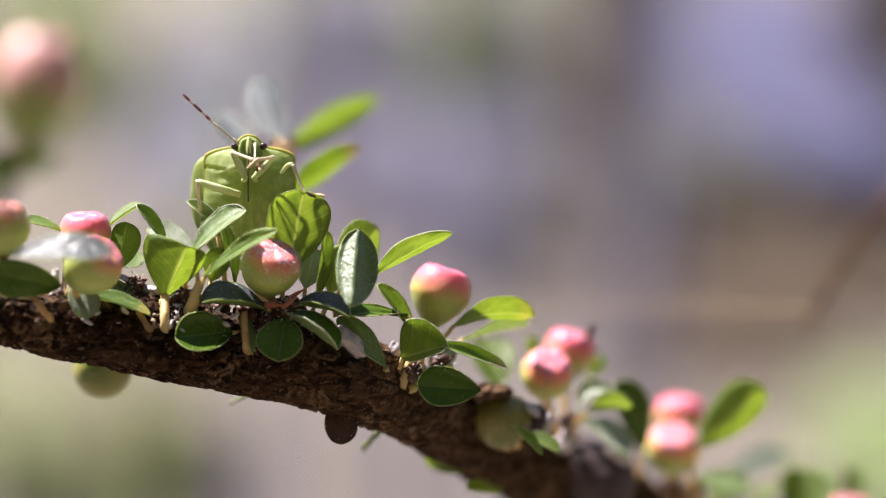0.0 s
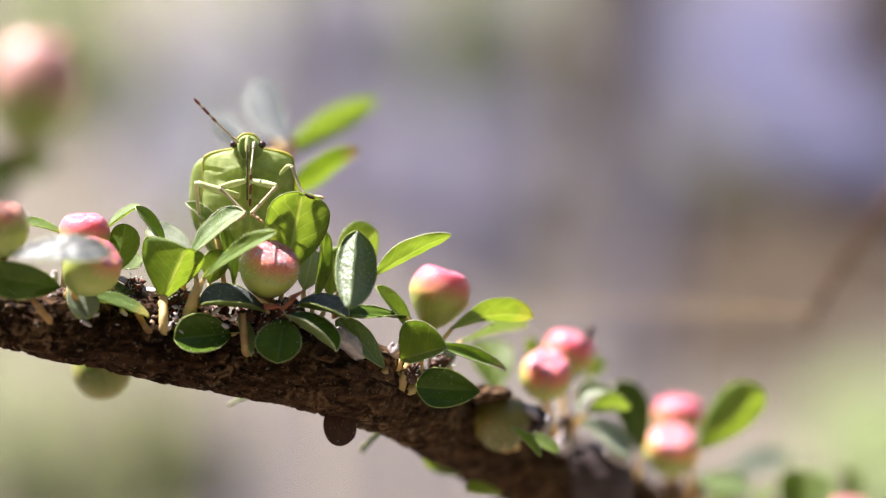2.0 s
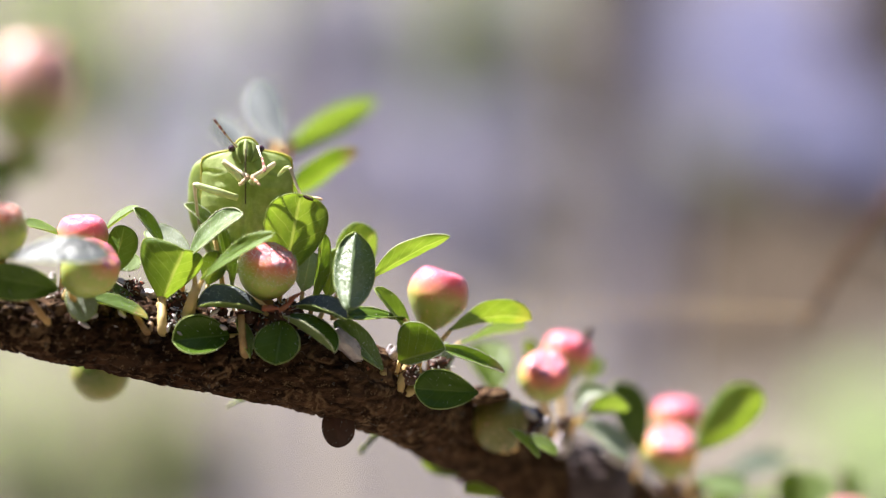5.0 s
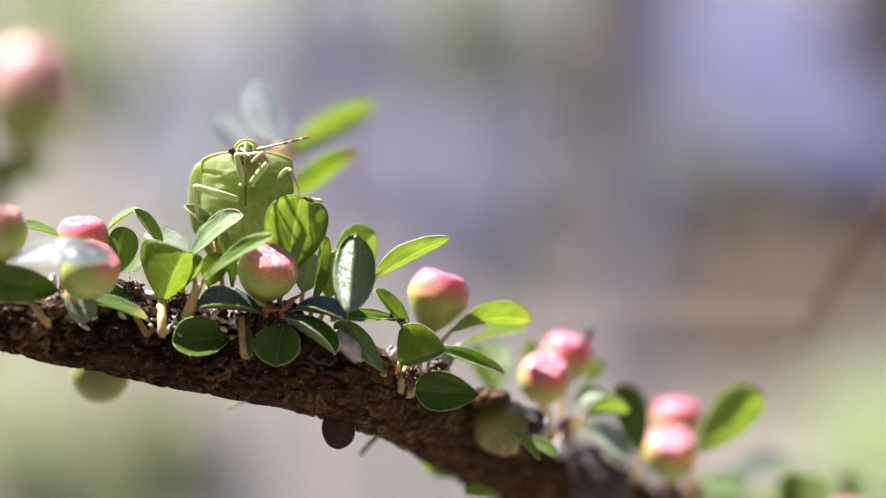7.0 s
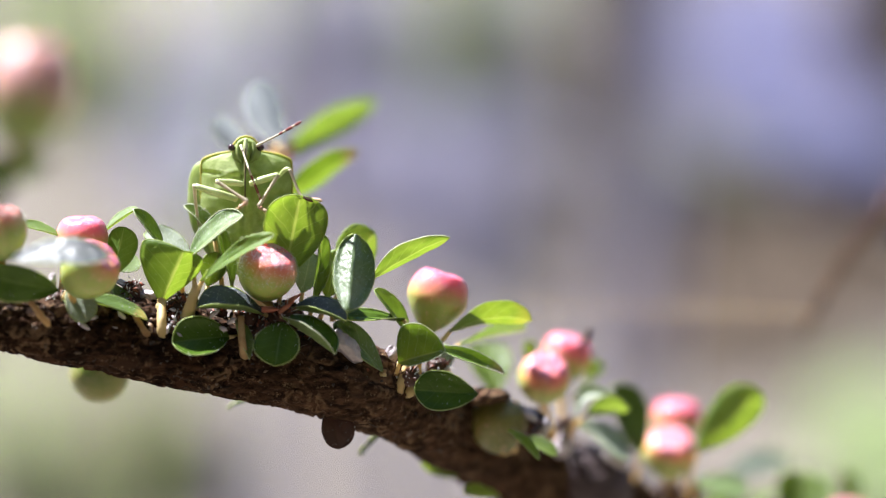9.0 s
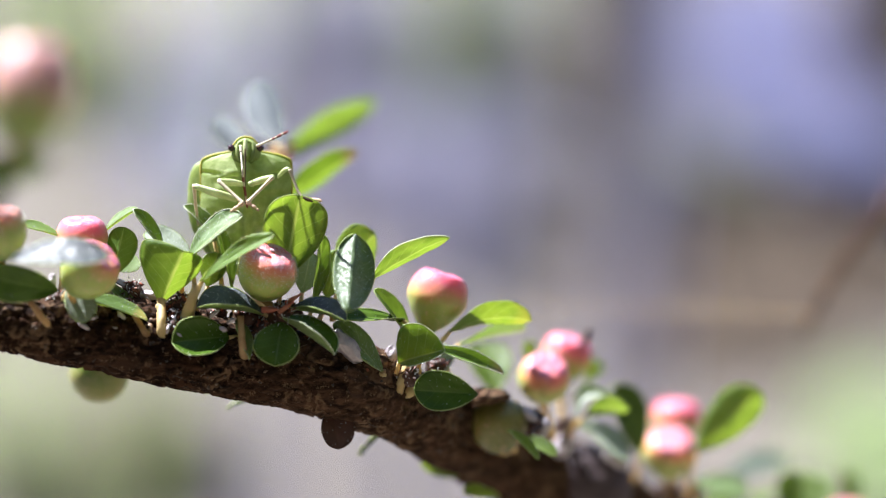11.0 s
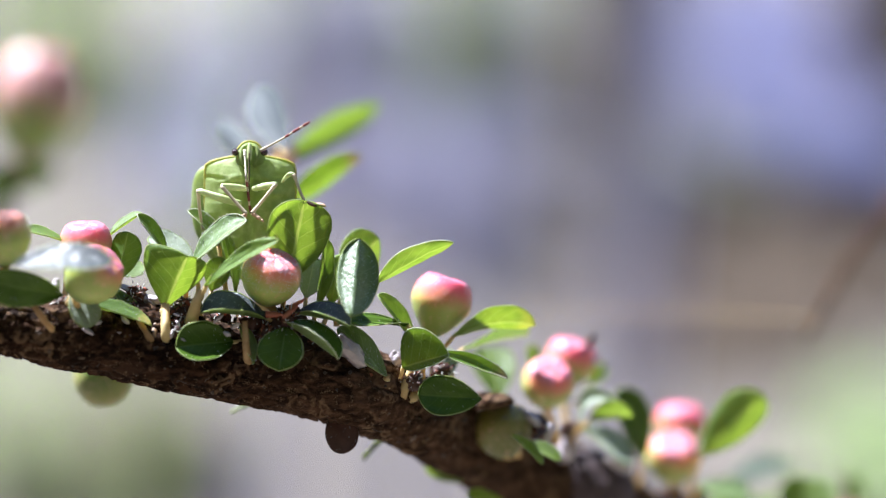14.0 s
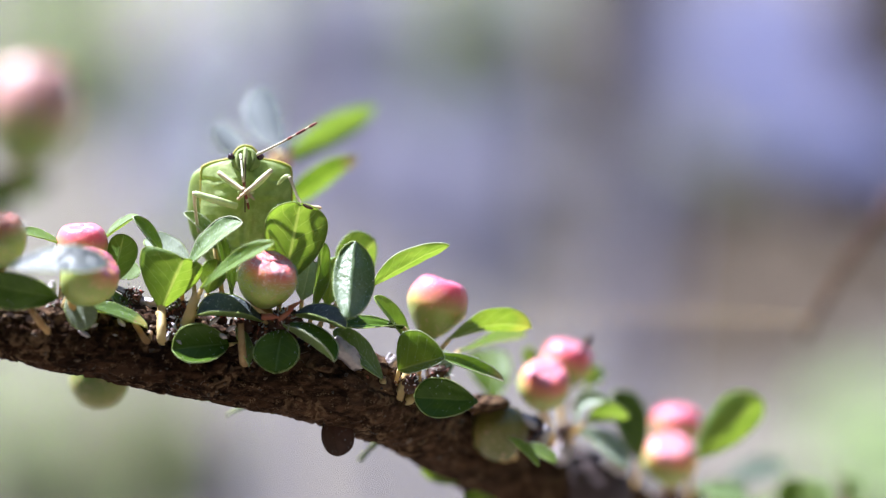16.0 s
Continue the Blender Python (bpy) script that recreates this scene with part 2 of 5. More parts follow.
M["antenna_red"] = shell_material("antenna_red", (0.15, 0.035, 0.03), (0.25, 0.08, 0.065), False)
M["beak"] = shell_material("bug_beak", (0.06, 0.05, 0.02), (0.15, 0.12, 0.05), False)
M["eye"] = simple("bug_eye", (0.02, 0.008, 0.012), (0.06, 0.02, 0.03), 3000, 0.18)
M["bark_grey"] = simple("bark_grey", (0.030, 0.018, 0.018), (0.105, 0.072, 0.078), 260, 0.7, 0.0004, spec=0.35)
# the pale lilac colour stands in for sun on the bark
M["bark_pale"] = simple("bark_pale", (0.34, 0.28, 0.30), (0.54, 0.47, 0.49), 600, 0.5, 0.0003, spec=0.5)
M["flake"] = simple("bark_flake", (0.010, 0.005, 0.003), (0.12, 0.075, 0.042), 900, 0.7, 0.0001)
# dark green of the unseen hedge that blocks sky light
M["hedge"] = simple("hedge", (0.012, 0.022, 0.008), (0.035, 0.055, 0.018), 9, 0.8)
M["dead"] = simple("dead_leaf", (0.035, 0.012, 0.007), (0.085, 0.033, 0.02), 700, 0.6, 0.0001, 0.1, (0.4, 0.15, 0.05))


def far(name, a, b, scale, rough=0.8, share=0.0, through=(0.4, 0.5, 0.2)):
    n = Nodes(name)
    col = n.mix(n.ramp(n.noise(scale, 5.0), 0.35, 0.65), a, b)
    rnd = n.add("NewGeometry").outputs["Random Per Island"]
    col = n.mix(n.math("MULTIPLY", rnd, 0.5), col, b)
    n.principled(Base_Color=col, Roughness=rough, Specular_IOR_Level=0.3)
    return n.translucent(share, through) if share else n.material


M["trunk"] = far("trunk_bark", (0.035, 0.024, 0.018), (0.075, 0.055, 0.042), 6)
M["violet"] = far("violet_petals", (0.155, 0.155, 0.255), (0.205, 0.200, 0.300), 3, 0.7, 0.30, (0.50, 0.50, 0.80))
M["grey_leaf"] = far("grey_foliage", (0.241, 0.232, 0.311), (0.349, 0.328, 0.407), 3, 0.7, 0.3, (0.45, 0.43, 0.55))
M["olive_leaf"] = far("olive_foliage", (0.141, 0.158, 0.075), (0.241, 0.257, 0.133), 3, 0.7, 0.3, (0.4, 0.45, 0.12))
M["green_leaf"] = far("green_foliage", (0.224, 0.274, 0.124), (0.332, 0.382, 0.199), 3, 0.7, 0.35, (0.5, 0.62, 0.2))
M["sage_leaf"] = far("sage_foliage", (0.19, 0.22, 0.205), (0.27, 0.305, 0.285), 3, 0.7, 0.3, (0.42, 0.48, 0.42))
M["dusk_leaf"] = far("dusk_foliage", (0.10, 0.095, 0.075), (0.16, 0.15, 0.12), 3)
M["dry_leaf"] = far("dry_foliage", (0.058, 0.041, 0.027), (0.105, 0.075, 0.050), 3, 0.8)


def ground_material():
    n = Nodes("ground")
    co = n.add("TexCoord").outputs["Object"]
    col = n.mix(n.ramp(n.noise(14.0, 6.0, co), 0.35, 0.65), (0.092, 0.076, 0.060), (0.132, 0.110, 0.089))
    col = n.mix(n.ramp(n.noise(2.6, 3.0, co), 0.50, 0.62, 0.0, 0.75), col, (0.14, 0.145, 0.08))
    col = n.mix(n.ramp(n.noise(1.9, 2.0, co), 0.58, 0.70, 0.0, 0.7), col, (0.15, 0.105, 0.07))
    return n.principled(Base_Color=col, Roughness=0.9)


M["ground"] = ground_material()


# ---- small tools ----
def part(name, bm, material, parent, label="", m=None, smooth=True):
    """Links a bmesh as one mesh object under a thing or a part."""
    me = bpy.data.meshes.new(name)
    bm.to_mesh(me)
    bm.free()
    for mat in (material if isinstance(material, (list, tuple)) else [material]):
        me.materials.append(M[mat])
    if smooth:
        me.polygons.foreach_set("use_smooth", [True] * len(me.polygons))
    ob = new(name, me)
    ob.parent = parent
    if m is not None:
        ob.matrix_basis = m
    return tagged(ob, label)


def mm(p):
    return Vector(p) * MM


def thing(name, at, label, category, group="", kind=""):
    ob = new(name)
    ob.empty_display_size = 0.002
    ob.location = at
    return tagged(ob, label, category, group, kind)


def spline(points, steps):
    """A smooth line through the points (each a tuple of numbers), as numpy rows."""
    p = np.array(points, float)
    p = np.vstack([2 * p[0] - p[1], p, 2 * p[-1] - p[-2]])
    rows = []
    for i in range(1, len(p) - 2):
        for s in range(steps):
            t = s / steps
            rows.append(0.5 * (2 * p[i] + (p[i + 1] - p[i - 1]) * t + (2 * p[i - 1] - 5 * p[i] + 4 * p[i + 1] - p[i + 2]) * t * t
                               + (3 * p[i] - p[i - 1] - 3 * p[i + 1] + p[i + 2]) * t ** 3))
    rows.append(p[-2])
    return np.array(rows)


def tube(bm, line, sides=10, relief=None, slot=0, close=True):
    """A tube along rows of x, y, z, radius. relief(point, normal) gives an offset along the normal."""
    pts = [Vector(r[:3]) for r in line]
    up, rings = None, []
    for i, p in enumerate(pts):
        way = (pts[min(i + 1, len(pts) - 1)] - pts[max(i - 1, 0)]).normalized()
        if up is None:
            up = way.orthogonal().normalized()
        up = (up - way * up.dot(way)).normalized()
        side = way.cross(up)
        ring = []
        for k in range(sides):
            a = 2 * math.pi * k / sides
            nrm = up * math.cos(a) + side * math.sin(a)
            q = p + nrm * line[i][3]
            if relief:
                q = q + nrm * relief(q, nrm)
            ring.append(bm.verts.new(q))
        rings.append(ring)
    for a, b in zip(rings, rings[1:]):
        for k in range(sides):
            bm.faces.new((a[k], a[(k + 1) % sides], b[(k + 1) % sides], b[k])).material_index = slot
    if close:
        bm.faces.new(reversed(rings[0])).material_index = slot
        bm.faces.new(rings[-1]).material_index = slot
    return bm


def mm_tube(points, steps=5, sides=8, relief=None):
    line = spline([(a * MM, b * MM, c * MM, r * MM) for a, b, c, r in points], steps)
    return tube(bmesh.new(), line, sides, relief)


def ellipsoid(bm, centre, radii, slot=0, seg=20, rings=12, shape=None):
    """An ellipsoid, its points moved by shape(unit point) where that is given."""
    rows = []
    for i in range(rings + 1):
        a = math.pi * i / rings
        row = []
        for k in range(seg if 0 < i < rings else 1):
            b = 2 * math.pi * k / seg
            u = Vector((math.sin(a) * math.cos(b), math.sin(a) * math.sin(b), math.cos(a)))
            u = shape(u) if shape else u
            row.append(bm.verts.new(Vector(centre) + Vector((u.x * radii[0], u.y * radii[1], u.z * radii[2]))))
        rows.append(row)
    for a, b in zip(rows, rows[1:]):
        for k in range(seg):
            l = (k + 1) % seg
            if len(a) == 1:
                f = bm.faces.new((a[0], b[k], b[l]))
            elif len(b) == 1:
                f = bm.faces.new((a[k], b[0], a[l]))
            else:
                f = bm.faces.new((a[k], b[k], b[l], a[l]))
            f.material_index = slot
    return bm


# ---- leaves ----
def leaf(owner, base, tip, width, face, stalk=None, fold=0.25, curl=0.12, upper="leaf_upper", lower="leaf_lower",
         blunt=0.40, notch=0.0, twist=0.0, bow=0.0, hairs=24, thick=1.0, broad=0.62, label="", cup=0.12, lop=0.0, margin="margin"):
    """One leaf under owner, from base to tip (mm), its upper side turned to face. stalk: where its stalk starts.
    fold: how steeply the halves rise from the midrib, curl: how far the tip bends back, blunt: smaller is rounder,
    broad: smaller is widest nearer the base, cup: how far the margins turn up, lop: how much wider one half is."""
    base, tip = mm(base), mm(tip)
    along = tip - base
    length = along.length
    yv = along.normalized()
    zv = Vector(face)
    zv = (zv - yv * zv.dot(yv)).normalized()
    xv = yv.cross(zv)
    m = Matrix.Translation(base) @ Matrix((xv, yv, zv)).transposed().to_4x4()
    bm = bmesh.new()
    uvs = bm.loops.layers.uv.new("UVMap")
    nv, nu = 26, 14
    half = width * MM / 2
    seed = Vector((base.x * 3000, tip.z * 3000, base.z * 2000))
    wav = 0.05 * length
    peak = broad / (broad + blunt)
    point_power = 0.5 + 1.1 * max(0.0, blunt - 0.42)

    def outline(v):
        """Half the width at v, as a share of the widest."""
        if v < peak:
            return math.sin(math.pi / 2 * v / peak) ** (broad + 0.25)
        return max(0.0, 1 - ((v - peak) / (1 - peak)) ** 2.6) ** point_power

    def along_at(i):
        """Rows crowd together towards the tip, so that it is round."""
        return 1 - (1 - i / nv) ** 1.7

    def point(v, u, low):
        w = max(half * outline(v), half * 0.02) * (1 + lop * u)
        w *= 1 + 0.035 * noise.noise(seed + Vector((4 * math.copysign(1, u), v * 5, 7)))
        if notch and v > 0.8:
            v = v - notch * (1 - abs(u)) ** 2 * (v - 0.8)
        z = fold * abs(u) * w - 0.25 * fold * w * u * u - curl * length * v * v + 0.4 * curl * length * v
        z += wav * 0.6 * noise.noise(seed + Vector((u * 1.1, v * 2.2, 0))) * (0.3 + abs(u))
        z += wav * 0.22 * noise.noise(seed + Vector((u * 3, v * 6, 3)))
        z -= wav * 0.10 * math.exp(-(u / 0.10) ** 2)
        z += twist * u * w * (v - 0.3) + cup * w * u ** 4
        x = u * w * math.cos(min(abs(fold), 1.2) * 0.5) + bow * length * math.sin(math.pi * v)
        thick = 0.00009 * (1 + 1.2 * math.exp(-(u / 0.12) ** 2) * (1 - v))
        return Vector((x, v * length, z - (thick if low else 0)))

    grids = []
    for low in (False, True):
        grids.append([[bm.verts.new(point(along_at(i), 2 * k / nu - 1, low)) for k in range(nu + 1)] for i in range(nv + 1)])

    def quad(vs, slot, cells):
        f = bm.faces.new(vs)
        f.material_index = slot
        for loop, (i, k) in zip(f.loops, cells):
            loop[uvs].uv = (k / nu, along_at(i))

    for i in range(nv):
        for k in range(nu):
            c = ((i, k), (i, k + 1), (i + 1, k + 1), (i + 1, k))
            quad([grids[0][a][b] for a, b in c], 0, c)
            c = c[::-1]
            quad([grids[1][a][b] for a, b in c], 1, c)
    edge = [(i, 0) for i in range(nv, -1, -1)] + [(0, k) for k in range(1, nu + 1)] + [(i, nu) for i in range(1, nv + 1)] + [(nv, k) for k in range(nu - 1, 0, -1)]
    for p, q in zip(edge, edge[1:] + edge[:1]):
        quad([grids[0][p[0]][p[1]], grids[1][p[0]][p[1]], grids[1][q[0]][q[1]], grids[0][q[0]][q[1]]], 2, (p, p, q, q))
    edging = "dead" if upper == "dead" else margin
    ob = part("leaf", bm, (upper, lower, edging), owner, label, m)
    # a raised, paler margin that runs round the tip, felted with short hairs
    bm = bmesh.new()
    rim = [(along_at(i), -1) for i in range(2, nv)] + [(1.0, 0)] + [(along_at(i), 1) for i in range(nv - 1, 1, -1)]
    rows = []
    for v, u in rim:
        p = (point(v, u, False) + point(v, u, True)) / 2
        rows.append((*p, 0.000056 * min(1.0, 0.35 + 2 * v) * (1 + 0.25 * noise.noise(seed + p * 3000))))
    tube(bm, rows, 6)
    rnd = random.Random(int(abs(seed.x) + 7 * abs(seed.z)))
    for k in range(hairs * 2):
        u = rnd.choice((-1, 1)) * (1 - 0.9 * rnd.random() ** 3)
        p = point(rnd.uniform(0.04, 0.97), u, False)
        way = Vector((u * 0.6 + rnd.gauss(0, 0.4), rnd.gauss(0.4, 0.4), rnd.uniform(0.1, 0.8))).normalized()
        tube(bm, [(*p, 0.00002), (*(p + way * rnd.uniform(0.00007, 0.00019)), 0.000008)], 3, None, 1)
    part("leaf_rim", bm, (edging, "fuzz"), ob)
    if stalk is not None:
        s = m.inverted() @ mm(stalk)
        mid = (s + Vector((0, -0.25 * length * 0.5, 0))) / 2
        line = spline([(*s, 0.00032 * thick), (*mid, 0.00022 * thick), (0, 0.02 * length, -0.0001, 0.00019 * thick)], 5)
        part("leaf_stalk", tube(bmesh.new(), line, 8), "stalk", ob)
    return ob


# ---- berries ----
def berry(owner, centre, size, up, skin="berry", calyx="calyx", tall=1.08, stem=None, fuzzy=0, pear=0.16):
    """One berry-like pome under owner: size is its width, up points from its stalk to its calyx,
    pear: how much it narrows towards the stalk."""
    up = Vector(up).normalized()
    m = Matrix.Translation(mm(centre)) @ up.to_track_quat("Z", "Y").to_matrix().to_4x4()
    r = size * MM / 2
    seed = Vector(centre)

    def form(u):
        s = 1 + 0.030 * noise.noise(u * 1.6 + seed) + 0.012 * noise.noise(u * 5 + seed)
        wide = 1 - pear * max(0.0, -u.z) ** 1.2
        top = max(0.0, u.z - 0.72) / 0.28
        z = u.z - 0.20 * top ** 1.6
        if u.z > 0:
            wide *= max(math.hypot(u.x, u.y), 0.05) ** -0.26
        return Vector((u.x * wide * s, u.y * wide * s, z * s * (0.92 if u.z > 0 else 1.0)))

    ob = part("berry", ellipsoid(bmesh.new(), (0, 0, 0), (r, r, r * tall), 0, 44, 32, form), skin, owner, "", m)
    # five calyx lobes that close over the top like a star
    bm = bmesh.new()
    rnd = random.Random(int(abs(centre[0]) * 97 + abs(centre[2]) * 31))
    first = rnd.uniform(0, 1.2)
    for k in range(5):
        high, wide_lobe = rnd.uniform(0.025, 0.05), rnd.uniform(0.80, 0.97)
        grid = []
        for i in range(10):
            down = 0.04 + 0.80 * i / 9
            row = []
            for j in range(9):
                e = j / 4 - 1
                a = first + 2 * math.pi * k / 5 + e * math.pi / 5 * wide_lobe * (1 - 0.25 * (i / 9) ** 3)
                fall = 0.10 * (1 - abs(e)) * (1 if i == 9 else 0)
                u = Vector((math.sin(down + fall) * math.cos(a), math.sin(down + fall) * math.sin(a), math.cos(down + fall)))
                p = form(u)
                swell = high * max(0.0, 1 - abs(e) ** 2.5) * min(1.0, 2.5 * (1 - i / 9)) - 0.012
                p = p + Vector((u.x, u.y, u.z)) * (swell + 0.035 * noise.noise(u * 8 + seed) + 0.022 * noise.noise(u * 22 + seed))
                row.append(bm.verts.new((p.x * r, p.y * r, p.z * r * tall)))
            grid.append(row)
        for a, b in zip(grid, grid[1:]):
            for j in range(8):
                bm.faces.new((a[j], b[j], b[j + 1], a[j + 1]))
    part("calyx", bm, calyx, ob)
    if fuzzy:
        bm = bmesh.new()
        for k in range(fuzzy):
            u = Vector((rnd.gauss(0, 1), rnd.gauss(0, 1), abs(rnd.gauss(0.4, 0.8)))).normalized()
            p = form(u) * r
            p.z *= tall
            way = (u + Vector((rnd.gauss(0, 0.5), rnd.gauss(0, 0.5), rnd.gauss(0, 0.5)))).normalized()
            tube(bm, [(*p, 0.000014), (*(p + way * 0.00022), 0.000006)], 3)
        part("fuzz", bm, "fuzz", ob)
    if stem is not None:
        s = m.inverted() @ mm(stem)
        line = spline([(*s, 0.00034), (*(s * 0.6 + Vector((0, 0, -r * 0.3))), 0.0003), (0, 0, -r * tall * 0.93, 0.0004)], 5)
        part("berry_stalk", tube(bmesh.new(), line, 8), "stalk", ob)
    return ob



def spur_bud(owner, centre, size, scales, seed, wool=6):
    """A short spur's scaly bud: brown pointed scales round a core, with white wool between them."""
    rnd = random.Random(seed)
    bm = bmesh.new()
    r = size * MM / 2
    ellipsoid(bm, (0, 0, 0), (r * 0.8, r * 0.7, r * 0.7), 0, 14, 10, lambda u: u * (1 + 0.25 * noise.noise(u * 2 + Vector((seed, 0, 0)))))
    for k in range(scales):
        way = Vector((rnd.gauss(0, 1), rnd.gauss(-0.3, 0.8), rnd.gauss(0.5, 0.7))).normalized()
        side = way.orthogonal().normalized()
        flat = way.cross(side)
        a = rnd.uniform(0, 6.28)
        side, flat = side * math.cos(a) + flat * math.sin(a), flat * math.cos(a) - side * math.sin(a)
        long = r * rnd.uniform(0.3, 0.75)
        rows = []
        for i in range(5):
            t = i / 4
            w = r * 0.30 * math.sin(math.pi * (0.25 + 0.75 * t)) + r * 0.01
            c = way * (r * 0.5 + long * t) + flat * (0.35 * long * t * t)
            rows.append([bm.verts.new(c + side * w * e + flat * (h * r * 0.05 - abs(e) * w * 0.3)) for e, h in ((-1, 0), (0, 1), (1, 0), (0, -1))])
        for p, q in zip(rows, rows[1:]):
            for j in range(4):
                bm.faces.new((p[j], p[(j + 1) % 4], q[(j + 1) % 4], q[j])).material_index = rnd.choice((0, 0, 0, 1))
    for k in range(scales * wool):
        way = Vector((rnd.gauss(0, 1), rnd.gauss(-0.3, 0.8), rnd.gauss(0.3, 0.8))).normalized()
        p = way * r * rnd.uniform(0.6, 1.0)
        q = p + (way + Vector((rnd.gauss(0, 0.7), rnd.gauss(0, 0.7), rnd.gauss(0, 0.7)))) * rnd.uniform(0.0001, 0.0003)
        tube(bm, [(*p, 0.00007), (*q, 0.000025)], 4, None, 2)
    return part("spur_bud", bm, ("dead", "stipule", "fuzz"), owner, "", Matrix.Translation(mm(centre)))


# ---- the branch ----
branch = thing("cotoneaster_branch", (0, 0, HEIGHT), "low arching cotoneaster branch with pink unripe berries and small leathery leaves", "branch")


def bark_relief(p, n):
    q = p * 1000
    lump = noise.noise(q * 0.28)
    ridge = 1 - abs(noise.noise(Vector((q.x * 0.6, q.y * 1.1, q.z * 1.1)))) * 2
    scale = 1 - abs(noise.noise(Vector((q.x * 1.4, q.y * 2.0, q.z * 2.0)) + Vector((9, 4, 1)))) * 2
    crack = max(0.0, 1 - abs(noise.noise(Vector((q.x * 0.35, q.y * 0.7, q.z * 0.7)) + Vector((3, 8, 2)))) * 9)
    fine = 1 - abs(noise.noise(q * 3.1 + Vector((2, 7, 5)))) * 2
    return (0.32 * lump + 0.22 * ridge + 0.13 * scale + 0.06 * fine - 0.30 * crack) * MM


def branch_row(p, r):
    return (p[0] * MM, p[1] * MM, p[2] * MM, r * MM)


trunk_line = [branch_row((-62.04, -14.54, -7.09), 1.2), branch_row((-50.64, -8.99, -5.77), 2.0), branch_row((-41.64, -4.00, -5.53), 2.2), branch_row((-34.97, -2.00, -6.36), 2.75), branch_row((-28.70, 0.00, -7.20), 3.35),
              branch_row((-21.81, 1.50, -8.59), 3.4), branch_row((-14.32, 2.50, -10.10), 3.3), branch_row((-8.31, 4.00, -11.55), 3.55), branch_row((-2.28, 10.78, -14.55), 3.3),
              branch_row((4.08, 22.27, -18.48), 3.6), branch_row((11.06, 30.14, -22.06), 4.2), branch_row((16.63, 37.01, -25.22), 4.1), branch_row((22.83, 45.94, -29.92), 3.6),
              branch_row((37.61, 66.35, -41.46), 3.8), branch_row((77.51, 116.70, -72.16), 4.2), branch_row((78, 84, -120), 4.8), branch_row((84, 86, -240), 5.4), branch_row((85, 86, -356), 6.4)]
part("bark", tube(bmesh.new(), spline(trunk_line, 60), 150, bark_relief), "bark", branch)
# swellings where spurs spring, and the pale knob low on the branch
for c, r in (((-24.20, 0.00, -6.70), (2.0, 1.6, 1.4)), ((-15.25, 1.00, -7.37), (2.4, 1.8, 1.5)), ((-4.78, 4.99, -12.15), (2.2, 1.8, 1.7)), ((-34.11, -3.00, -5.15), (1.9, 1.5, 1.3)),
             # the flat one at x 4.15 is widened to shade the olive berry
             ((7.85, 22.66, -17.59), (2.2, 1.8, 1.6)), ((4.15, 12.20, -13.13), (2.3, 2.2, 0.8)), ((23.77, 42.79, -26.22), (2.6, 2.0, 2.6)), ((-23.52, 1.60, -5.98), (1.5, 1.3, 2.2)), ((-22.46, 2.20, -5.24), (1.2, 1.1, 1.8)), ((-16.70, 1.80, -6.29), (2.2, 1.4, 1.7)), ((-13.69, 2.00, -5.79), (1.5, 1.2, 1.6)), ((-5.89, 4.60, -10.61), (1.5, 1.2, 1.6))):
    def lumpy(u, c=c):
        return u * (1 + 0.16 * noise.noise(u * 2 + Vector(c)) + 0.07 * noise.noise(u * 6 + Vector(c)))
    part("spur", ellipsoid(bmesh.new(), (0, 0, 0), mm(r), 0, 36, 22, lumpy), "bark", branch, "", Matrix.Translation(mm(c)))

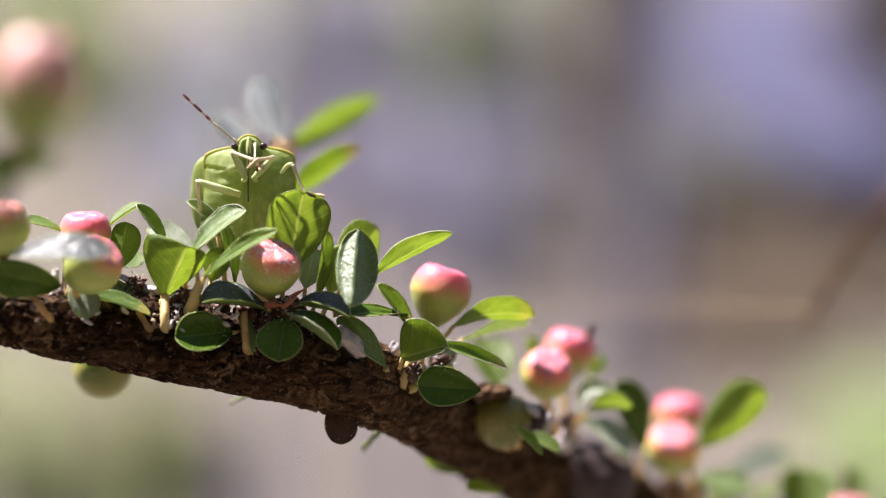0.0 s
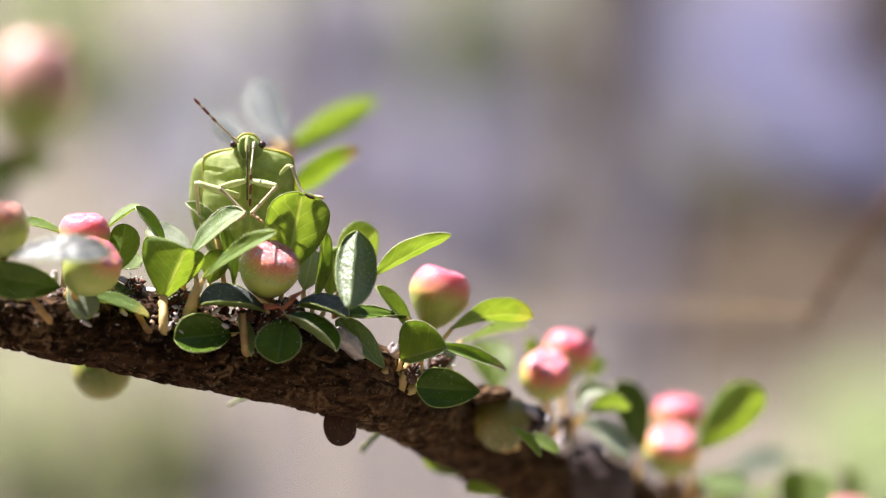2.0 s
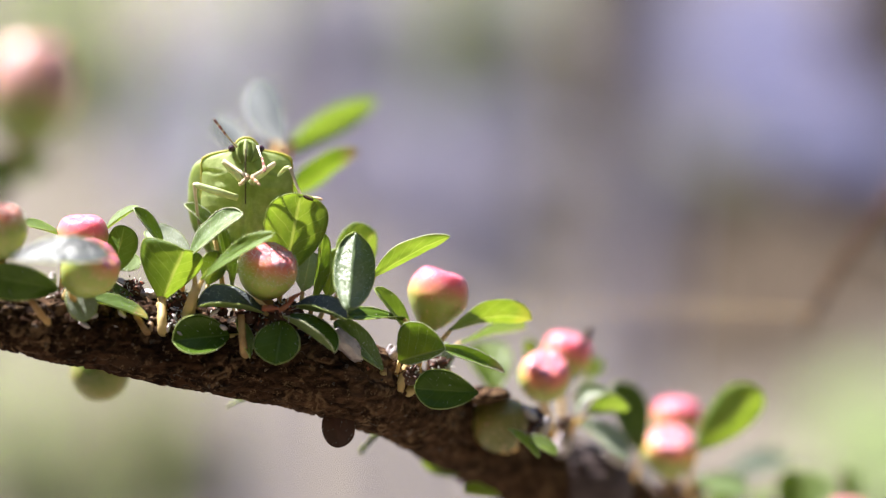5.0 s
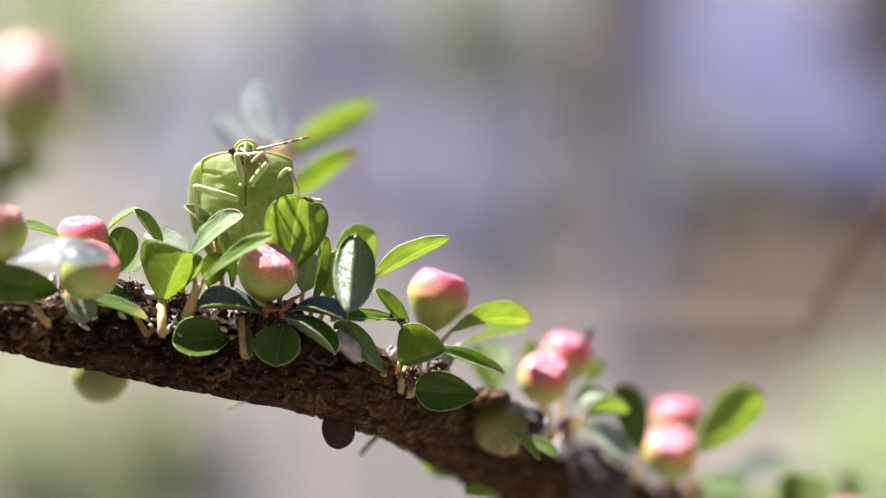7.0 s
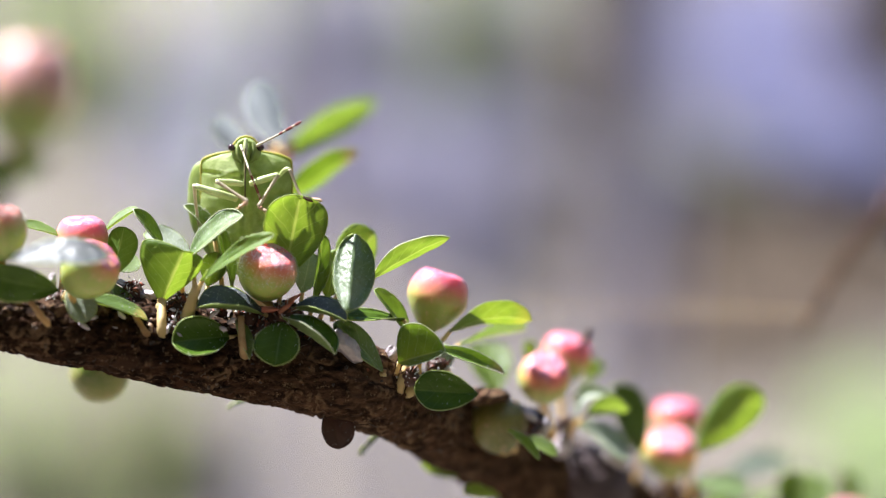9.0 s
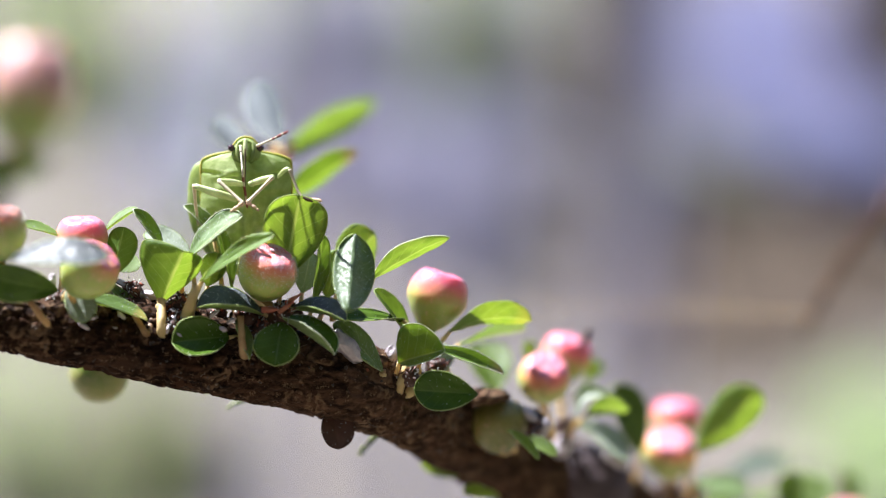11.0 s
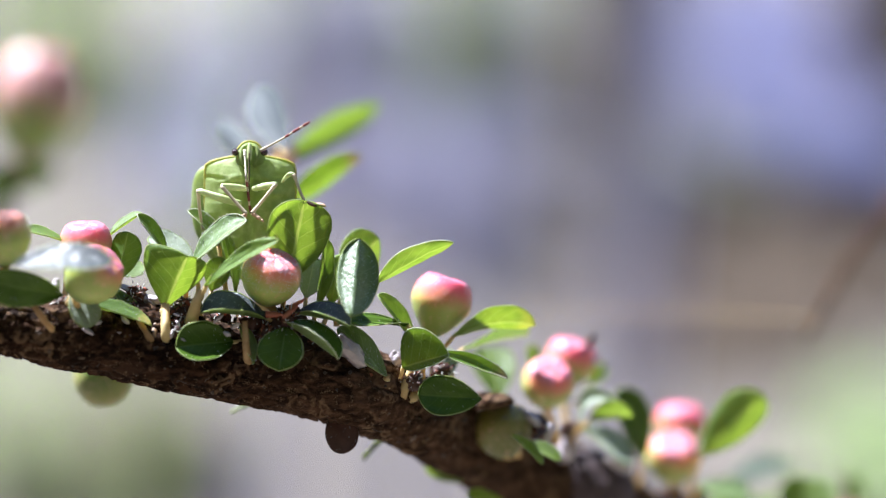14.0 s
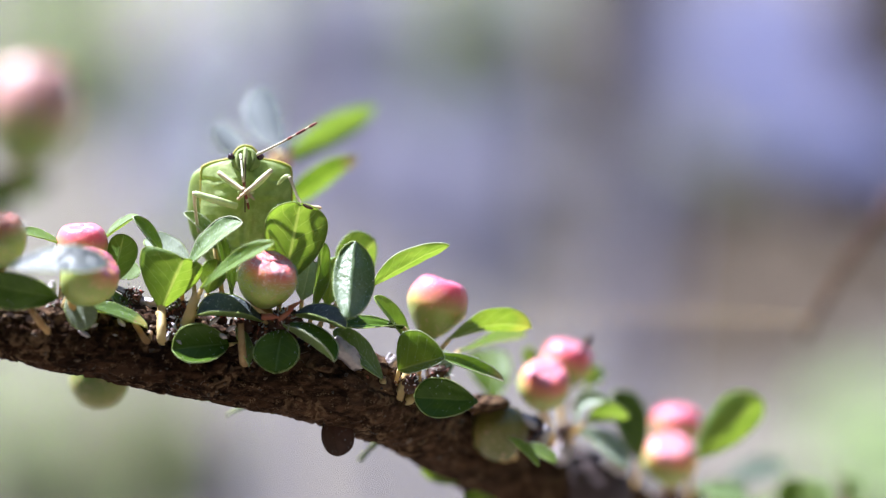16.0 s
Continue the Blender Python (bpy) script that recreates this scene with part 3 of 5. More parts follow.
def bark_flakes():
    """Crumbs, lifted scales and curled fibres of bark along the branch."""
    rnd = random.Random(5)
    line = spline(trunk_line, 60)
    bm = bmesh.new()
    for k in range(330):
        i = rnd.randrange(110, len(line) - 310)
        p, way = Vector(line[i][:3]), (Vector(line[i + 1][:3]) - Vector(line[i][:3])).normalized()
        a = rnd.gauss(-0.6, 1.1)
        nrm = Vector((0, math.cos(a + 1.2) * -1, math.sin(a + 1.2)))
        nrm = (nrm - way * nrm.dot(way)).normalized()
        side = way.cross(nrm)
        q = p + nrm * line[i][3]
        q = q + nrm * (bark_relief(q, nrm) - 0.00003)
        turn = rnd.uniform(0, 6.28)
        u, v = way * math.cos(turn) + side * math.sin(turn), side * math.cos(turn) - way * math.sin(turn)
        if k % 11 == 0:
            s, at, rows = rnd.uniform(0.12, 0.3) * MM, q + nrm * 0.00005, []
            for step in range(6):
                rows.append((*at, 0.00004))
                bend = rnd.gauss(0, 0.9)
                u, v = u * math.cos(bend) + v * math.sin(bend), v * math.cos(bend) - u * math.sin(bend)
                at = at + u * s + nrm * rnd.uniform(-0.00003, 0.00006)
            tube(bm, spline(rows, 3), 5)
            continue
        size, lift = rnd.uniform(0.08, 0.26) * MM * (1.6 if k % 7 == 0 else 1), rnd.uniform(-0.2, 0.5)
        count = rnd.randrange(5, 8)
        ring, low = [], []
        for c in range(count):
            b = 6.283 * c / count
            d = u * math.cos(b) * size * rnd.uniform(0.6, 1.5) + v * math.sin(b) * size * rnd.uniform(0.4, 1.0)
            e = nrm * (lift * d.dot(u) + rnd.gauss(0, 0.00003))
            ring.append(bm.verts.new(q + d * 0.8 + e + nrm * 0.00005))
            low.append(bm.verts.new(q + d + e - nrm * 0.00006))
        crown = bm.verts.new(q + nrm * rnd.uniform(0.00006, 0.00016))
        for c in range(count):
            e = (c + 1) % count
            bm.faces.new((crown, ring[c], ring[e]))
            bm.faces.new((ring[c], low[c], low[e], ring[e]))
        bm.faces.new(low[::-1])
    tagged(part("loose_bark", bm, "flake", branch, "", None, False), kind="stuff")


bark_flakes()

part("knob", ellipsoid(bmesh.new(), (0, 0, 0), mm((4.3, 3.0, 3.1)), 0, 60, 40, lambda u: u * (1 + 0.08 * noise.noise(u * 1.3) + 0.02 * noise.noise(u * 4))), "bark_grey", branch, "smooth grey-purple knob of bark", pose(*mm((14.74, 27.62, -21.90)), 0, 30, 0))

# --- the shoot behind the insect
part("shoot", mm_tube([(*(-15.86, 3.00, -8.03), 0.9), (*(-16.52, 7.86, -3.03), 0.7), (*(-17.34, 13.33, 2.14), 0.62), (*(-16.77, 20.47, 7.00), 0.6), (*(-16.11, 26.60, 9.20), 0.5)], 6, 12), "stalk", branch)
leaf(branch, (-15.89, 38.00, 9.97), (-7.15, 46.00, 15.74), 3.85, (-0.42, 0.72, 0.62), (-16.07, 25.65, 9.01), 0.08, 0.12, "leaf_upper", "leaf_lower", 0.62, broad=0.5, bow=0.05, margin="margin_pale", cup=-0.45)
leaf(branch, (-14.63, 22.80, 5.54), (-7.78, 26.60, 9.63), 3.5, (-0.38, 0.70, 0.62), (-16.36, 22.80, 8.12), 0.35, -0.06, "leaf_red_tip", "leaf_red_tip", 0.65, broad=0.5, margin="margin_pale")
leaf(branch, (-14.98, 28.00, 10.00), (-18.42, 36.00, 18.42), 3.9, (0.05, -0.98, 0.12), (-15.93, 28.50, 10.46), -0.75, 0.22, "leaf_silver", "leaf_grey", 0.36, margin="margin_pale", bow=-0.05)
leaf(branch, (-17.82, 28.00, 9.02), (-22.93, 34.00, 14.08), 2.6, (0.05, -0.98, 0.12), (-16.28, 26.60, 9.42), -0.75, 0.22, "leaf_silver", "leaf_grey", 0.36, margin="margin_pale")
berry(branch, (-15.70, 32.30, 10.10), 2.6, (0, -0.2, 1), "calyx_frost", "calyx_frost", 1.2, (-16.22, 26.60, 9.20))

# --- the cluster round the middle berry
berry(branch, (-15.27, -0.60, -1.65), 5.3, (0.24, -0.50, 0.83), "berry", "calyx_frost", 1.02, (-13.95, 0.00, -5.95), 900)
leaf(branch, (-13.84, 0.80, -2.06), (-12.39, -0.20, 5.25), 5.7, (-0.20, 0.92, 0.35), (-14.50, 1.00, -5.22), 0.15, 0.08, "leaf_upper", "leaf_young", 0.30, 0.22, cup=-0.25, broad=0.58)
part("gnawed_edge", ellipsoid(bmesh.new(), (0, 0, 0), mm((0.50, 0.16, 0.14)), 0, 16, 8, lambda u: u * (1 + 0.6 * noise.noise(u * 3))), "dead", branch, "brown gnawed leaf edge", pose(*mm((-11.68, -0.50, 4.79)), 0, 24, 0))
leaf(branch, (-20.98, -3.20, -2.43), (-14.82, -5.80, 1.92), 1.75, (-0.45, -0.72, 0.55), (-21.64, 0.50, -5.21), 0.30, 0.12, "leaf_young", "leaf_lower", 0.48, bow=-0.03)
leaf(branch, (-24.72, -1.00, -4.53), (-22.53, -2.20, 0.35), 5.9, (-0.18, 0.86, 0.42), (-24.49, -1.30, -5.33), 0.50, 0.06, "leaf_upper", "leaf_young", 0.24, 0.12, thick=1.9, broad=0.85, lop=0.12, cup=0.2)
leaf(branch, (-22.33, -0.60, -0.55), (-17.80, -2.00, 3.74), 3.4, (-0.36, -0.55, 0.75), (-22.78, 1.00, -4.97), 0.35, 0.14, "leaf_bloom", "leaf_lower", 0.45, hairs=70, margin="margin_pale")
leaf(branch, (-24.60, 1.80, 0.45), (-26.99, 1.00, 4.06), 1.6, (0.7, -0.6, 0.3), (-24.07, 1.50, -4.97), 0.5, 0.14, "leaf_upper", "leaf_felt", 0.5, hairs=50, margin="margin_pale")
leaf(branch, (-22.17, 3.00, -0.45), (-26.30, 3.50, 2.07), 3.1, (-0.3, -0.4, 0.85), (-22.10, 2.00, -4.98), 0.3, 0.08, "leaf_felt", "leaf_lower", hairs=50)
leaf(branch, (-20.01, 3.20, 1.06), (-22.24, 2.60, 4.59), 1.9, (0.75, -0.55, 0.3), (-19.33, 2.00, -4.98), 0.6, 0.34, "leaf_upper", "leaf_felt", 0.4, hairs=50, margin="margin_pale")
leaf(branch, (-18.40, 1.60, -3.22), (-19.69, 2.20, 2.82), 1.7, (0.8, -0.55, 0.1), (-18.29, 1.50, -6.48), 0.5, 0.06, "leaf_upper", "leaf_lower", 0.5)
leaf(branch, (-20.77, 2.50, -2.97), (-19.77, 2.60, 0.05), 2.3, (0.1, -0.9, 0.4), (-21.09, 2.00, -5.49), 0.2, 0.1, "leaf_young", "leaf_lower")
leaf(branch, (-15.45, -1.00, -5.23), (-21.18, -2.40, -4.22), 3.9, (0.0, -0.45, 0.90), (-14.22, 0.50, -6.46), 0.75, 0.16, "leaf_sky_sheen", "leaf_lower", 0.34)
leaf(branch, (-18.51, -1.40, -7.32), (-23.35, -3.20, -7.67), 3.7, (0.0, -0.93, 0.34), (-17.20, 0.00, -7.45), 0.30, 0.06, "leaf_old", "leaf_old", 0.38, broad=0.5, cup=0.35)
leaf(branch, (-13.89, -1.20, -5.93), (-14.45, -3.00, -9.75), 4.2, (-0.10, -0.98, 0.04), (-14.25, 1.00, -5.97), 0.5, 0.06, "leaf_old", "leaf_old", 0.34)
leaf(branch, (-13.92, -1.80, -5.42), (-9.15, -3.40, -8.65), 3.1, (0.40, -0.32, 0.86), (-14.60, 0.00, -5.55), 0.95, 0.04, "leaf_old", "leaf_lower", 0.40, margin="margin_pale")
leaf(branch, (-13.07, -0.80, -4.74), (-8.23, -2.40, -5.51), 2.9, (0.10, -0.42, 0.90), (-14.22, 0.50, -5.71), 0.80, 0.12, "leaf_sky_sheen", "leaf_lower", 0.34)
leaf(branch, (-7.98, -6.40, -5.02), (-7.33, -2.60, 1.88), 4.2, (0.24, -0.92, 0.32), None, -0.9, 0.06, "leaf_wax", "leaf_lower", 0.33, hairs=14, thick=0.7, broad=0.45, cup=0.1, lop=0.22)
leaf(branch, (-11.25, 1.40, -4.37), (-10.26, 1.80, 1.66), 1.9, (0.75, -0.6, 0.1), (-11.80, 2.50, -6.00), 0.5, 0.03, "leaf_upper", "leaf_lower", 0.45)
leaf(branch, (-10.11, 3.20, -4.19), (-9.22, 3.80, 0.25), 2.4, (0.1, 0.80, 0.55), (-11.00, 2.50, -6.40), 0.2, 0.08, "leaf_upper", "leaf_young", 0.36)
leaf(branch, (-12.30, 2.50, -3.58), (-11.51, 2.80, 0.05), 2.6, (0.3, -0.5, 0.8), (-12.53, 2.00, -7.00), 0.3, 0.1, "leaf_felt", "leaf_lower")
leaf(branch, (-9.36, 5.20, -3.51), (-6.40, 9.50, 1.91), 4.8, (0.1, 0.75, 0.65), (-9.58, 4.00, -6.03), 0.2, 0.1, "leaf_upper", "leaf_young", 0.3)
leaf(branch, (-6.02, 0.80, -2.16), (0.70, -0.70, 1.75), 2.5, (-0.35, 0.60, 0.70), (-8.37, 2.50, -5.39), 0.30, 0.08, "leaf_upper", "leaf_young", 0.58, broad=0.5, bow=0.03, margin="margin_pale")
leaf(branch, (-2.33, 4.17, -7.65), (-5.64, 2.34, -3.17), 2.1, (0.6, -0.6, 0.5), (-2.99, 4.48, -11.11), 0.4, 0.05, "leaf_young", "leaf_lower")
leaf(branch, (-3.13, 2.99, -5.91), (-9.31, 0.40, -5.36), 2.0, (0.05, -0.55, 0.85), (-2.13, 4.24, -8.06), 0.4, 0.08, "leaf_old", "leaf_old")
leaf(branch, (-3.72, 2.00, -9.71), (0.45, 2.40, -8.52), 3.7, (0.05, -0.93, 0.30), (-3.64, 5.20, -13.00), 0.20, 0.05, "leaf_upper", "leaf_lower", 0.58, broad=0.30, lop=-0.62, margin="margin_pale")
leaf(branch, (-0.71, 2.60, -8.32), (5.83, 4.00, -10.59), 1.7, (0.25, -0.62, 0.72), (-1.98, 4.30, -11.11), 0.5, 0.05, "leaf_red_tip", "leaf_lower", 0.55, margin="margin_pale")
leaf(branch, (3.46, 5.20, -12.67), (-2.11, 1.73, -12.12), 3.6, (0.0, -0.98, 0.16), None, 0.3, 0.05, "leaf_old", "leaf_old", 0.27)
leaf(branch, (-5.03, 1.75, -10.61), (-9.02, 0.80, -5.97), 2.6, (0.22, -0.72, 0.66), (-4.50, 5.40, -13.79), 0.35, 0.14, "leaf_bloom", "leaf_lower", 0.36, thick=1.7)


# --- the berry in the middle of the branch, and its leaves
berry(branch, (-0.31, 7.96, -4.16), 5.6, (0.30, 0.02, 1), "berry_blush", "calyx", 1.18, (-0.97, 7.09, -10.70), pear=0.5)
leaf(branch, (0.71, 5.70, -6.98), (8.03, 9.00, -5.56), 3.3, (-0.05, 0.70, 0.75), (-0.46, 7.43, -10.20), 0.30, 0.14, "leaf_upper", "leaf_gold_tip", 0.48, bow=0.10)
leaf(branch, (1.61, 11.53, -8.26), (7.72, 17.38, -6.72), 2.8, (0.0, 0.6, 0.8), (0.31, 10.38, -10.81), 0.25, 0.07, "leaf_upper", "leaf_felt", 0.36)
leaf(branch, (5.42, 24.98, -13.60), (4.26, 28.07, -8.48), 4.3, (0.15, -0.75, 0.65), (5.17, 22.95, -16.09), 0.25, 0.14, "leaf_upper", "leaf_lower", 0.33)
leaf(branch, (0.82, 8.34, -10.48), (-0.72, 9.51, -8.20), 3.0, (0.4, -0.5, 0.75), (0.83, 10.83, -12.90), 0.25, 0.14, "leaf_felt", "leaf_lower")

# --- lower cluster
berry(branch, (5.44, 13.98, -15.86), 5.5, (-0.12, 0.35, 1), "berry_olive", "calyx_dark", 1.0, (7.16, 27.88, -19.62))
berry(branch, (9.79, 19.30, -11.87), 5.0, (0.10, -0.72, 0.75), "berry", "calyx", 1.15, (10.80, 22.53, -17.69), pear=0.35)
berry(branch, (12.13, 27.97, -10.11), 4.9, (0.25, -0.20, 1), "berry_blush", "calyx", 1.15, (11.77, 26.83, -17.38), pear=0.35)
leaf(branch, (13.36, 25.90, -9.29), (14.17, 24.51, -7.09), 0.9, (0.5, -0.7, 0.4), None, 0.5, -0.2, "dead", "dead")
leaf(branch, (8.77, 26.95, -10.84), (8.50, 26.79, -8.44), 1.4, (0.3, -0.8, 0.4), (9.55, 25.54, -14.05), 0.3, 0.1, "leaf_young", "leaf_young")
leaf(branch, (14.08, 30.02, -12.49), (15.66, 30.92, -10.53), 1.6, (0.3, -0.8, 0.4), (12.88, 27.47, -14.14), 0.3, 0.1, "leaf_young", "leaf_young")
leaf(branch, (12.86, 21.40, -15.80), (16.39, 21.40, -13.55), 2.0, (-0.35, -0.80, 0.45), (11.97, 25.09, -18.10), 0.75, 0.10, "leaf_felt", "leaf_young", 0.36, margin="margin_pale", bow=-0.42)
leaf(branch, (13.74, 22.00, -15.40), (17.60, 20.00, -14.13), 2.9, (-0.15, 0.75, 0.65), (12.25, 25.25, -17.83), 0.25, 0.1, "leaf_young", "leaf_young", 0.30)
leaf(branch, (19.53, 31.00, -19.80), (17.17, 28.00, -12.85), 4.2, (0.45, -0.85, 0.3), (18.73, 34.50, -22.80), 0.45, 0.14, "leaf_old", "leaf_old", 0.34, margin="margin_pale")
leaf(branch, (12.84, 23.70, -16.13), (18.31, 25.00, -19.45), 3.6, (0.25, -0.55, 0.8), (11.70, 24.93, -17.82), 0.35, 0.10, "leaf_felt", "leaf_lower", 0.36)
leaf(branch, (7.58, 11.40, -16.82), (10.65, 10.12, -18.35), 1.7, (0.2, -0.6, 0.75), (6.91, 16.60, -18.42), 0.4, 0.1, "leaf_upper", "leaf_lower")
leaf(branch, (6.21, 7.87, -15.96), (9.13, 7.80, -18.52), 1.3, (0.4, -0.6, 0.6), None, 0.5, 0.1, "leaf_young", "leaf_lower", 0.5)
for a, b, r in (((7.92, 14.58, -14.37), (9.98, 13.62, -15.73), 0.36), ((9.98, 13.62, -15.73), (8.38, 12.12, -16.59), 0.30)):
    part("bud_scale", mm_tube([(*a, r * 0.5), (*((Vector(a) + Vector(b)) / 2 + Vector((0, -0.4, 0.2))), r), (*b, r * 0.6)], 4, 8), "bark_grey", branch)

# --- the last cluster on the branch
berry(branch, (22.66, 34.87, -19.87), 5.4, (0.02, -0.62, 0.80), "berry", "calyx", 1.12, (23.04, 40.56, -24.92), pear=0.35)
berry(branch, (23.94, 42.88, -16.97), 5.2, (0.05, -0.15, 1), "berry_blush", "calyx", 1.0, (24.06, 42.95, -25.09))
leaf(branch, (24.74, 27.00, -19.13), (30.59, 26.00, -13.10), 4.3, (0.45, 0.55, 0.6), (25.11, 41.70, -23.86), 0.25, 0.08, "leaf_upper", "leaf_young", 0.34)
leaf(branch, (25.29, 38.70, -22.98), (31.00, 39.40, -23.48), 2.9, (-0.33, -0.67, 0.66), (25.41, 41.86, -25.58), 0.2, 0.14, "leaf_bloom", "leaf_lower")
leaf(branch, (25.87, 36.64, -24.86), (30.17, 39.00, -24.35), 2.0, (0.0, -0.6, 0.8), (25.41, 41.86, -26.15), 0.3, 0.1, "leaf_young", "leaf_lower")
leaf(branch, (30.12, 57.09, -23.75), (37.22, 62.55, -21.69), 4.0, (0.1, -0.4, 0.9), (27.95, 52.33, -26.95), 0.3, 0.1, "leaf_grey", "leaf_grey")
leaf(branch, (36.35, 44.00, -28.27), (37.14, 46.00, -22.32), 5.8, (0.1, -0.85, 0.4), (38.95, 56.24, -32.30), 0.35, 0.12, "leaf_upper", "leaf_lower", 0.34)
leaf(branch, (43.42, 63.88, -27.84), (44.17, 66.04, -23.24), 3.0, (0.5, -0.7, 0.4), (43.00, 65.45, -34.05), 0.35, 0.15, "leaf_upper", "leaf_lower", 0.33)
leaf(branch, (32.05, 49.05, -26.70), (34.51, 52.14, -24.47), 2.4, (-0.4, -0.6, 0.5), (32.27, 54.59, -30.67), 0.35, 0.1, "leaf_upper", "leaf_lower", 0.33)
berry(branch, (43.20, 60.40, -28.75), 5.0, (0.05, -0.2, 1), "berry_blush", "calyx", 1.0, (43.75, 64.04, -33.92))

# --- left-hand cluster
berry(branch, (-30.43, -5.96, -1.42), 5.1, (0.60, -0.40, 0.70), "berry", "calyx", 1.12, (-32.37, -3.00, -6.39))
berry(branch, (-31.76, 1.00, 1.30), 4.7, (0.05, -0.20, 1), "berry_blush", "calyx", 1.05, (-33.09, -1.00, -5.93))
berry(branch, (-37.73, -8.99, 1.89), 4.6, (-0.02, -0.28, 1), "berry", "calyx_dark", 1.15, (-40.65, -4.00, -5.87), 500)
leaf(branch, (-36.25, -14.54, -0.52), (-28.33, -17.59, 0.80), 3.2, (-0.36, -0.61, 0.70), None, 0.15, 0.32, "leaf_shine", "leaf_lower", 0.40)
leaf(branch, (-33.18, -4.60, -3.20), (-38.86, -10.00, -2.08), 3.4, (0.05, -0.95, -0.25), None, 0.2, 0.10, "leaf_old", "leaf_old", 0.36)
leaf(branch, (-29.90, 2.00, 2.06), (-27.03, 2.00, 4.18), 1.9, (-0.4, -0.3, 0.85), (-31.70, 0.00, -5.20), 0.3, 0.1, "leaf_young", "leaf_lower")
leaf(branch, (-29.10, 1.00, -2.06), (-27.94, 1.50, 2.26), 2.8, (0.3, 0.85, 0.35), (-29.20, 0.00, -5.20), 0.25, 0.15, "leaf_upper", "leaf_young", 0.32)
leaf(branch, (-29.19, 3.00, -1.46), (-27.56, 4.00, 0.05), 3.2, (0.2, -0.8, 0.5), (-29.39, 2.00, -5.23), 0.2, 0.1, "leaf_lower", "leaf_lower")
leaf(branch, (-31.20, -3.60, -3.91), (-25.54, -3.10, -5.51), 2.7, (-0.12, -0.36, 0.92), (-32.42, -2.60, -5.90), 0.35, 0.10, "leaf_gold_tip", "leaf_gold_tip", 0.5)
leaf(branch, (-32.48, -3.80, -2.91), (-30.69, -4.92, -5.75), 2.8, (0.1, -0.65, 0.75), (-33.36, -3.00, -5.89), 0.35, 0.15, "leaf_felt", "leaf_felt", 0.36)
leaf(branch, (-33.60, 0.00, 1.65), (-37.20, 0.00, 2.75), 1.8, (0.1, -0.4, 0.9), (-33.59, -1.00, -4.93), 0.3, 0.1, "leaf_young", "leaf_lower")
leaf(branch, (-29.15, -0.50, -2.55), (-26.22, -2.00, -6.51), 2.2, (0.55, -0.6, 0.55), (-29.60, -1.00, -5.93), 0.4, 0.08, "leaf_upper", "leaf_felt", 0.36)

leaf(branch, (-16.68, -2.20, -9.28), (-17.73, -1.20, -5.73), 1.5, (0.6, -0.7, 0.3), None, 0.5, 0.1, "leaf_lower", "leaf_felt", 0.5)

# --- stalks, bud scales, what hangs below
for a, b, c, r, skin in (((-24.50, 2.20, -8.43), (-24.40, -2.30, -6.90), (-24.57, -0.95, -4.04), 0.66, "stalk"), ((-25.10, 2.60, -8.22), (-25.70, -2.60, -7.10), (-26.80, -3.00, -5.31), 0.40, "stalk_tan"),
                         ((-25.15, -1.20, -8.42), (-25.45, -2.30, -6.90), (-25.36, -1.60, -5.72), 0.42, "stalk_brown"), ((-4.30, 7.60, -14.20), (-3.60, 3.20, -11.90), (-2.40, 3.10, -8.70), 0.60, "stalk"),
                         ((-22.20, -1.40, -5.63), (-21.90, -2.20, -4.44), (-21.30, -2.20, -2.75), 0.66, "stalk"), ((-17.10, 1.60, -10.20), (-17.30, -2.20, -8.20), (-17.50, -2.20, -5.48), 0.50, "stalk_tan"),
                         ((-33.20, 1.50, -7.20), (-34.20, -5.20, -6.00), (-36.00, -6.20, -3.40), 0.46, "stalk_tan"), ((-4.80, 6.80, -14.20), (-5.00, 2.90, -12.30), (-5.05, 1.85, -10.40), 0.50, "stalk_tan")):
    part("shoot_stub", mm_tube([(*a, r), (*b, r * 0.72), (*c, r * 0.55)], 14, 14, lambda p, n: (0.10 * noise.noise(p * 1200) + 0.05 * noise.noise(p * 4000)) * MM), skin, branch)
part("bud", ellipsoid(bmesh.new(), (0, 0, 0), mm((0.5, 0.45, 0.6)), 0, 14, 10, lambda u: u * (1 + 0.15 * noise.noise(u * 2))), "stalk", branch, "", pose(*mm((-2.72, 4.10, -12.43)), 0, 40, 0))
for a, b, r in (((-13.53, -1.60, -4.33), (-12.11, -2.20, -3.52), 0.35), ((-14.11, -1.80, -5.17), (-12.79, -2.60, -4.16), 0.4), ((-15.60, -2.00, -4.92), (-14.09, -2.40, -4.91), 0.5),
                ((-21.70, 0.00, -4.70), (-22.70, 0.00, -3.95), 0.5), ((-6.04, 2.20, -11.63), (-6.94, 1.60, -9.10), 0.7), ((-5.34, 2.40, -11.24), (-6.04, 2.00, -9.51), 0.5)):
    part("stipule", mm_tube([(*a, r * 0.6), (*((Vector(a) + Vector(b)) / 2), r * 0.55), (*b, 0.05)], 4, 7), "stipule", branch)
berry(branch, (-31.76, 16.07, -11.12), 5.5, (0.1, 0.93, -0.35), "berry_green", "calyx_dark", 1.0, (-29.49, 3.00, -7.52))
leaf(branch, (-9.61, 3.40, -13.91), (-8.88, 2.60, -17.30), 3.0, (0.25, -0.9, 0.1), None, 0.4, 0.2, "dead", "dead", 0.36, broad=0.4)
leaf(branch, (-15.96, 9.00, -12.82), (-19.83, 14.00, -13.97), 0.9, (0.1, -0.5, 0.85), None, 0.3, 0.1, "leaf_grey", "leaf_grey")
